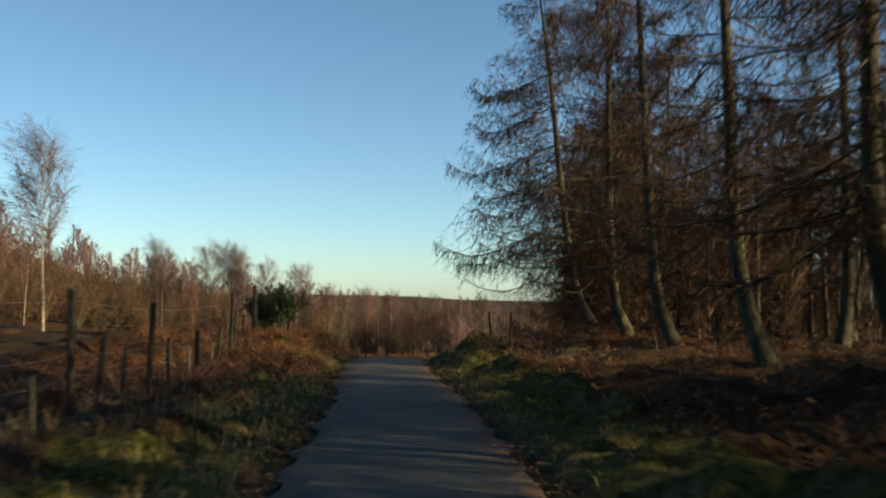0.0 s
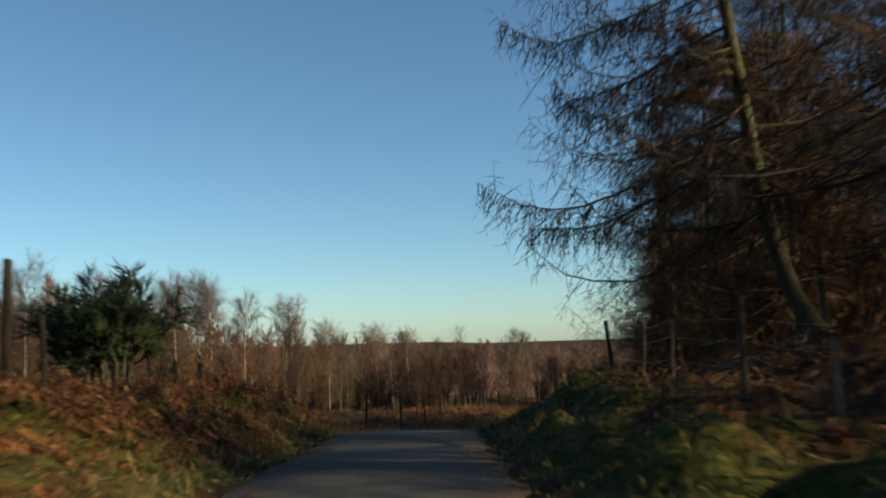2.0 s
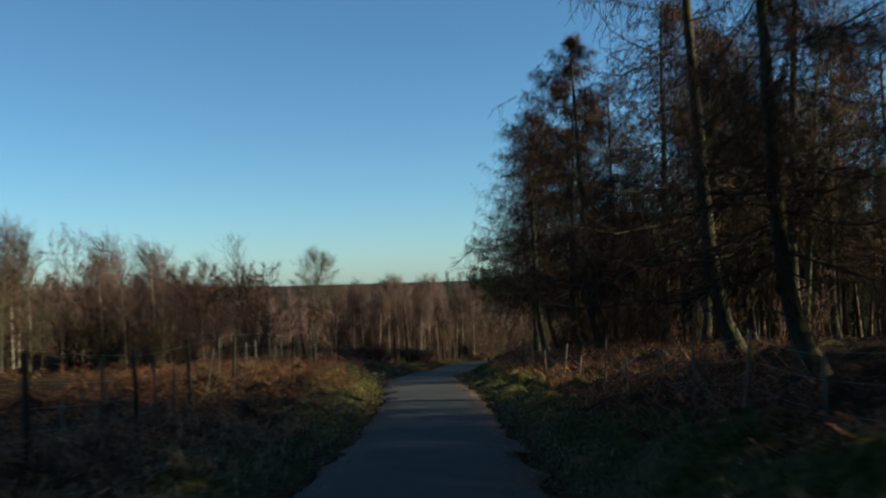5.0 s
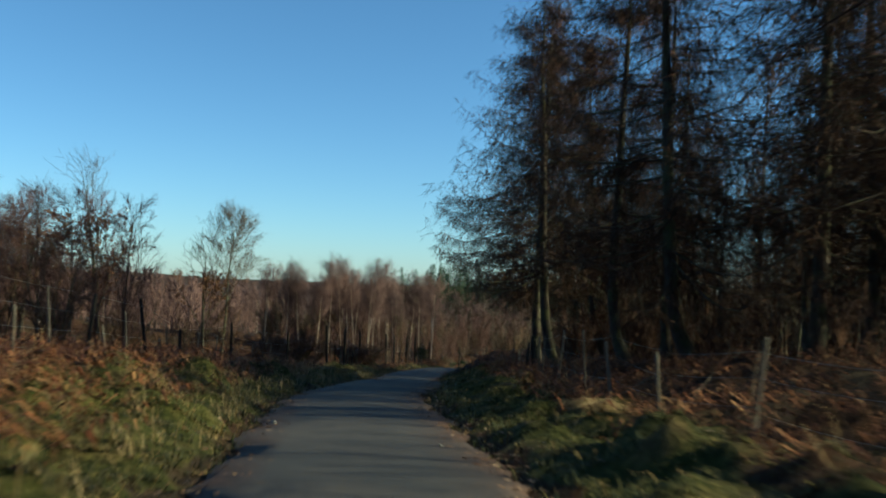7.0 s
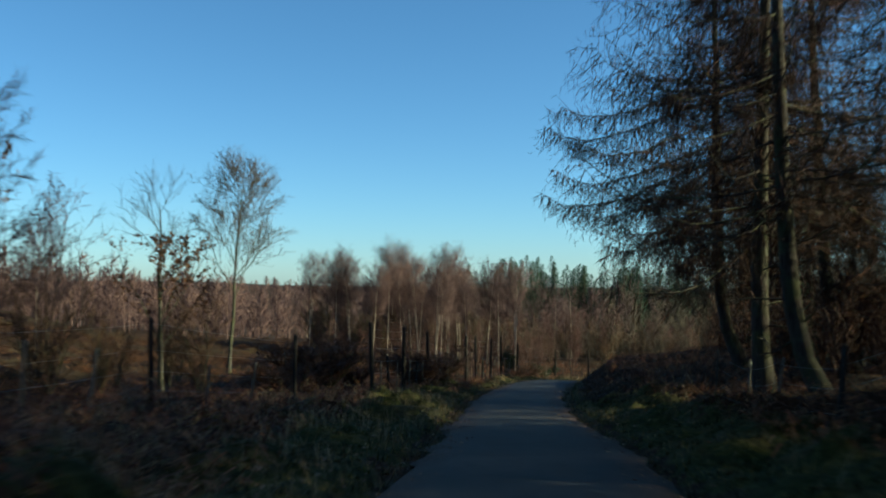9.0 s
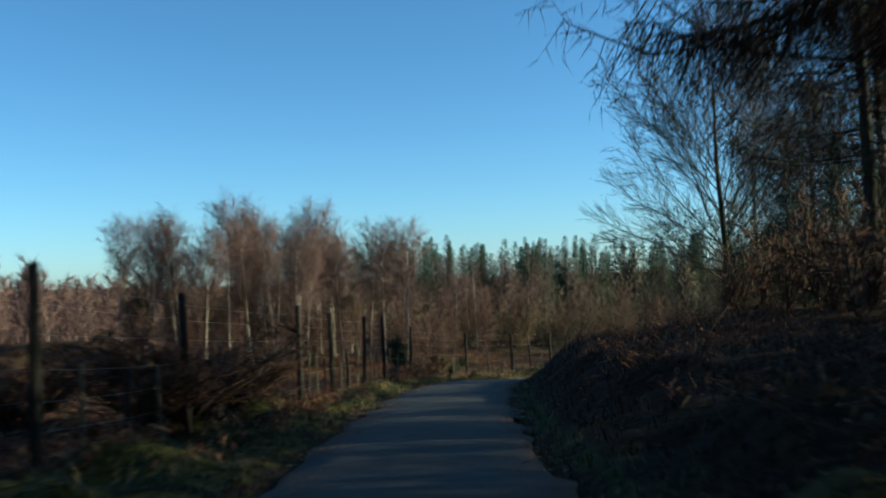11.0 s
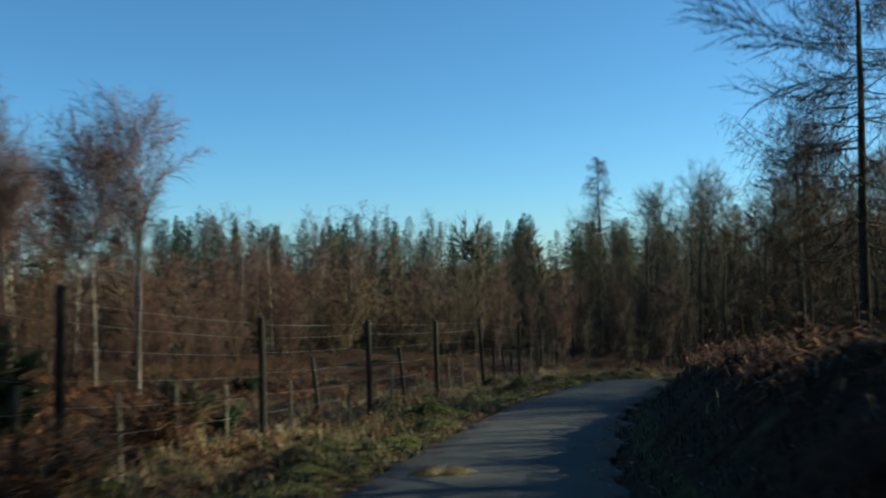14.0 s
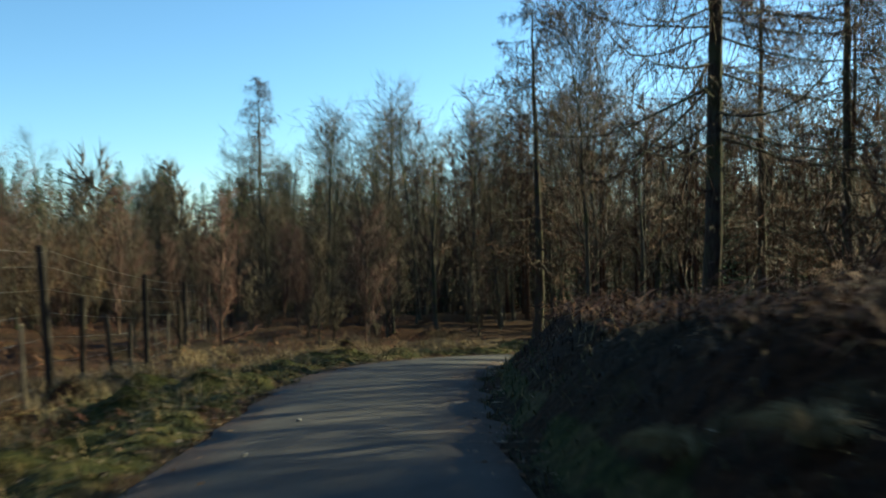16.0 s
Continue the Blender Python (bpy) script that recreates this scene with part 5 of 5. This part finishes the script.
for n, s0, s1, o0, o1, thr in ((9000, 18, 60, -9, -3.0, -0.3), (9000, 55, 175, -16, -4.4, 0.1), (3500, 118, 172, -4.6, -2.3, 0.7), (6500, 30, 120, 3.2, 12, -0.2), (5500, 118, 185, 3.0, 9, 0.15), (3200, 152, 192, 2.7, 4.2, -0.4), (7500, 64, 104, -8, -2.4, -0.1), (4000, 60, 112, 2.9, 8, -0.2), (5000, 24, 46, -5, -1.9, 0.0), (2500, 126, 152, -5, -1.9, 0.6), (9000, 124, 196, -22, -5.5, 0.15), (6500, 74, 118, -10, -3.2, -0.4), (3000, 0, 30, 3.5, 12, 0.0)):
    x, y = cover_places(r, n, s0, s1, o0, o1)
    x, y = clumped(r, x, y, 3.4, thr, 63)
    xs.append(x)
    ys.append(y)
stuff("bracken", "withered red-brown bracken in tangled clumps", "bracken", fronds(r, np.concatenate(xs), np.concatenate(ys), 0.55), M_BRACKEN)


def leaves(r, x, y, size, lift=0.02):
    n = len(x)
    z = height(x, y) + lift
    q = r.randn(n, 3, 3) * np.array([size, size, size * 0.35])
    V = np.stack([x, y, z], -1)[:, None] + q
    return V.reshape(-1, 3), np.arange(n * 3).reshape(-1, 3)


x1, y1 = cover_places(r, 18000, -2, 205, -8, -1.7)
x5, y5 = cover_places(r, 9000, 152, 206, -5.4, -1.5)
x5, y5 = clumped(r, x5, y5, 1.6, 0.0, 72)
x1, y1 = np.r_[x1, x5], np.r_[y1, y5]
x2, y2 = cover_places(r, 14000, -2, 185, 1.7, 14)
x3, y3 = cover_places(r, 14000, -2, 200, -1.75, -0.85)
x4, y4 = cover_places(r, 12000, -2, 200, 0.95, 1.7)
edge = np.stack([np.r_[x3, x4], np.r_[y3, y4]])
keep = waves(edge[0], edge[1], 2.2, 66) + 0.6 * r.randn(edge.shape[1]) > 0.1 + 2.2 * np.clip(1.25 - np.abs(lane(*edge)[1]), 0, 1)
edge = edge[:, keep]
eo = lane(*edge)
lz = eo[2] + 0.012 + 0.02 * (1 - (eo[1] / HALF) ** 2)
q = r.randn(edge.shape[1], 3, 3) * np.array([0.028, 0.028, 0.006])
stuff("leaf_drift", "brown leaves and grit drifted along the lane's edges", "leaves", ((np.stack([*edge, lz], -1)[:, None] + q).reshape(-1, 3), np.arange(q.shape[0] * 3).reshape(-1, 3)), M_LITTER)
stuff("fallen_leaves", "fallen brown leaves scattered over the verges", "leaves", leaves(r, np.r_[x1, x2], np.r_[y1, y2], 0.03), M_LITTER)

# near-black blades put the bank's shade into its cover
x, y = cover_places(r, 34000, 120, 186, 2.0, 9.0)
x, y = clumped(r, x, y, 2.2, -0.35, 67)
stuff("heather", "near-black heather blades and brash standing in for the bank's shade", "heather", blades(r, x, y, 0.19, 0.006, 0.7, 0.2), M_BANK_SHADE)

# dead sticks in the bracken and brash at the wood edge
x1, y1 = cover_places(r, 420, 25, 120, 3.5, 12)
x2, y2 = cover_places(r, 260, 28, 170, -9, -3.6)
x3, y3 = cover_places(r, 140, 120, 182, 2.8, 8)
xx, yy = np.r_[x1, x2, x3], np.r_[y1, y2, y3]
d = unit(np.stack([r.randn(len(xx)), r.randn(len(xx)), 0.25 + 0.9 * r.rand(len(xx))], -1)) * (0.35 + 0.9 * r.rand(len(xx)))[:, None]
b0 = np.stack([xx, yy, height(xx, yy) - 0.05], -1)
P = b0[:, None] + d[:, None] * np.linspace(0, 1, 3)[None, :, None]
stuff("dead_stalks", "bleached dead stalks and fallen twigs", "twigs", tubes(P, np.linspace(0.011, 0.004, 3)[None] * np.ones((len(xx), 1)), 3), M_STAKE)


def tussock(seed, reach=0.40, n=520):
    """One clump of long arching dead grass."""
    q = np.random.RandomState(seed)
    a, tilt, L = q.rand(n) * 6.283, 0.3 + 0.9 * q.rand(n), reach * (0.7 + 0.6 * q.rand(n))
    out = np.stack([np.cos(a), np.sin(a), np.zeros(n)], -1)
    t = np.linspace(0, 1, 5)[None, :, None]
    foot = out * (0.10 * q.rand(n))[:, None]
    P = foot[:, None] + out[:, None] * (L * tilt)[:, None, None] * t * (0.5 + 0.7 * t) + np.array([0, 0, 1.0]) * L[:, None, None] * (1.5 * t - (0.7 + 0.6 * tilt[:, None, None]) * t ** 2)
    return tubes(P, np.linspace(0.0045, 0.002, 5)[None] * np.ones((n, 1)), 3)


tuft = mesh_of("grass_tussock", *tussock(30), M_DRY)
for i, (x, y, sc) in enumerate(((35.7, 156.6, 0.66), (36.3, 157.6, 0.6), (26.8, 150.8, 0.8), (9.2, 88.6, 0.9), (8.8, 86.9, 0.8), (-2.0, 59.5, 0.8), (-2.2, 57.0, 0.8), (-1.95, 58.2, 0.6), (-2.7, 61.5, 0.7), (-3.4, 58.5, 0.7))):
    tu = tagged(new("grass_tussock", tuft), "pale tussock of arching dead grass", "grass", "grass tussocks")
    tu.matrix_world = pose(x, y, floor_z(x, y) - 0.02, 0, 0, 50 * i) @ Matrix.Scale(sc, 4)


# stones on the lane
def stone(seed, size):
    q = np.random.RandomState(seed)
    bm = bmesh.new()
    bmesh.ops.create_icosphere(bm, subdivisions=1, radius=size)
    for v in bm.verts:
        v.co *= 0.75 + 0.5 * q.rand()
        v.co.z *= 0.6
    me = bpy.data.meshes.new("stone")
    bm.to_mesh(me)
    bm.free()
    me.materials.append(M_STONE)
    return me


for i, (s, o) in enumerate(((168.6, -0.75), (171.0, -0.55), (141.5, -1.0), (140.6, -0.6), (86.0, 0.9), (88.5, -1.15), (147.0, 0.3))):
    x, y = lane_place(s, o)
    st = tagged(new("stone", stone(i, 0.024 + 0.009 * (i % 3))), "small pale stone lying on the lane", "stone")
    st.matrix_world = pose(x, y, float(lane(x, y)[2][0]) + 0.04, 0, 0, 40 * i)
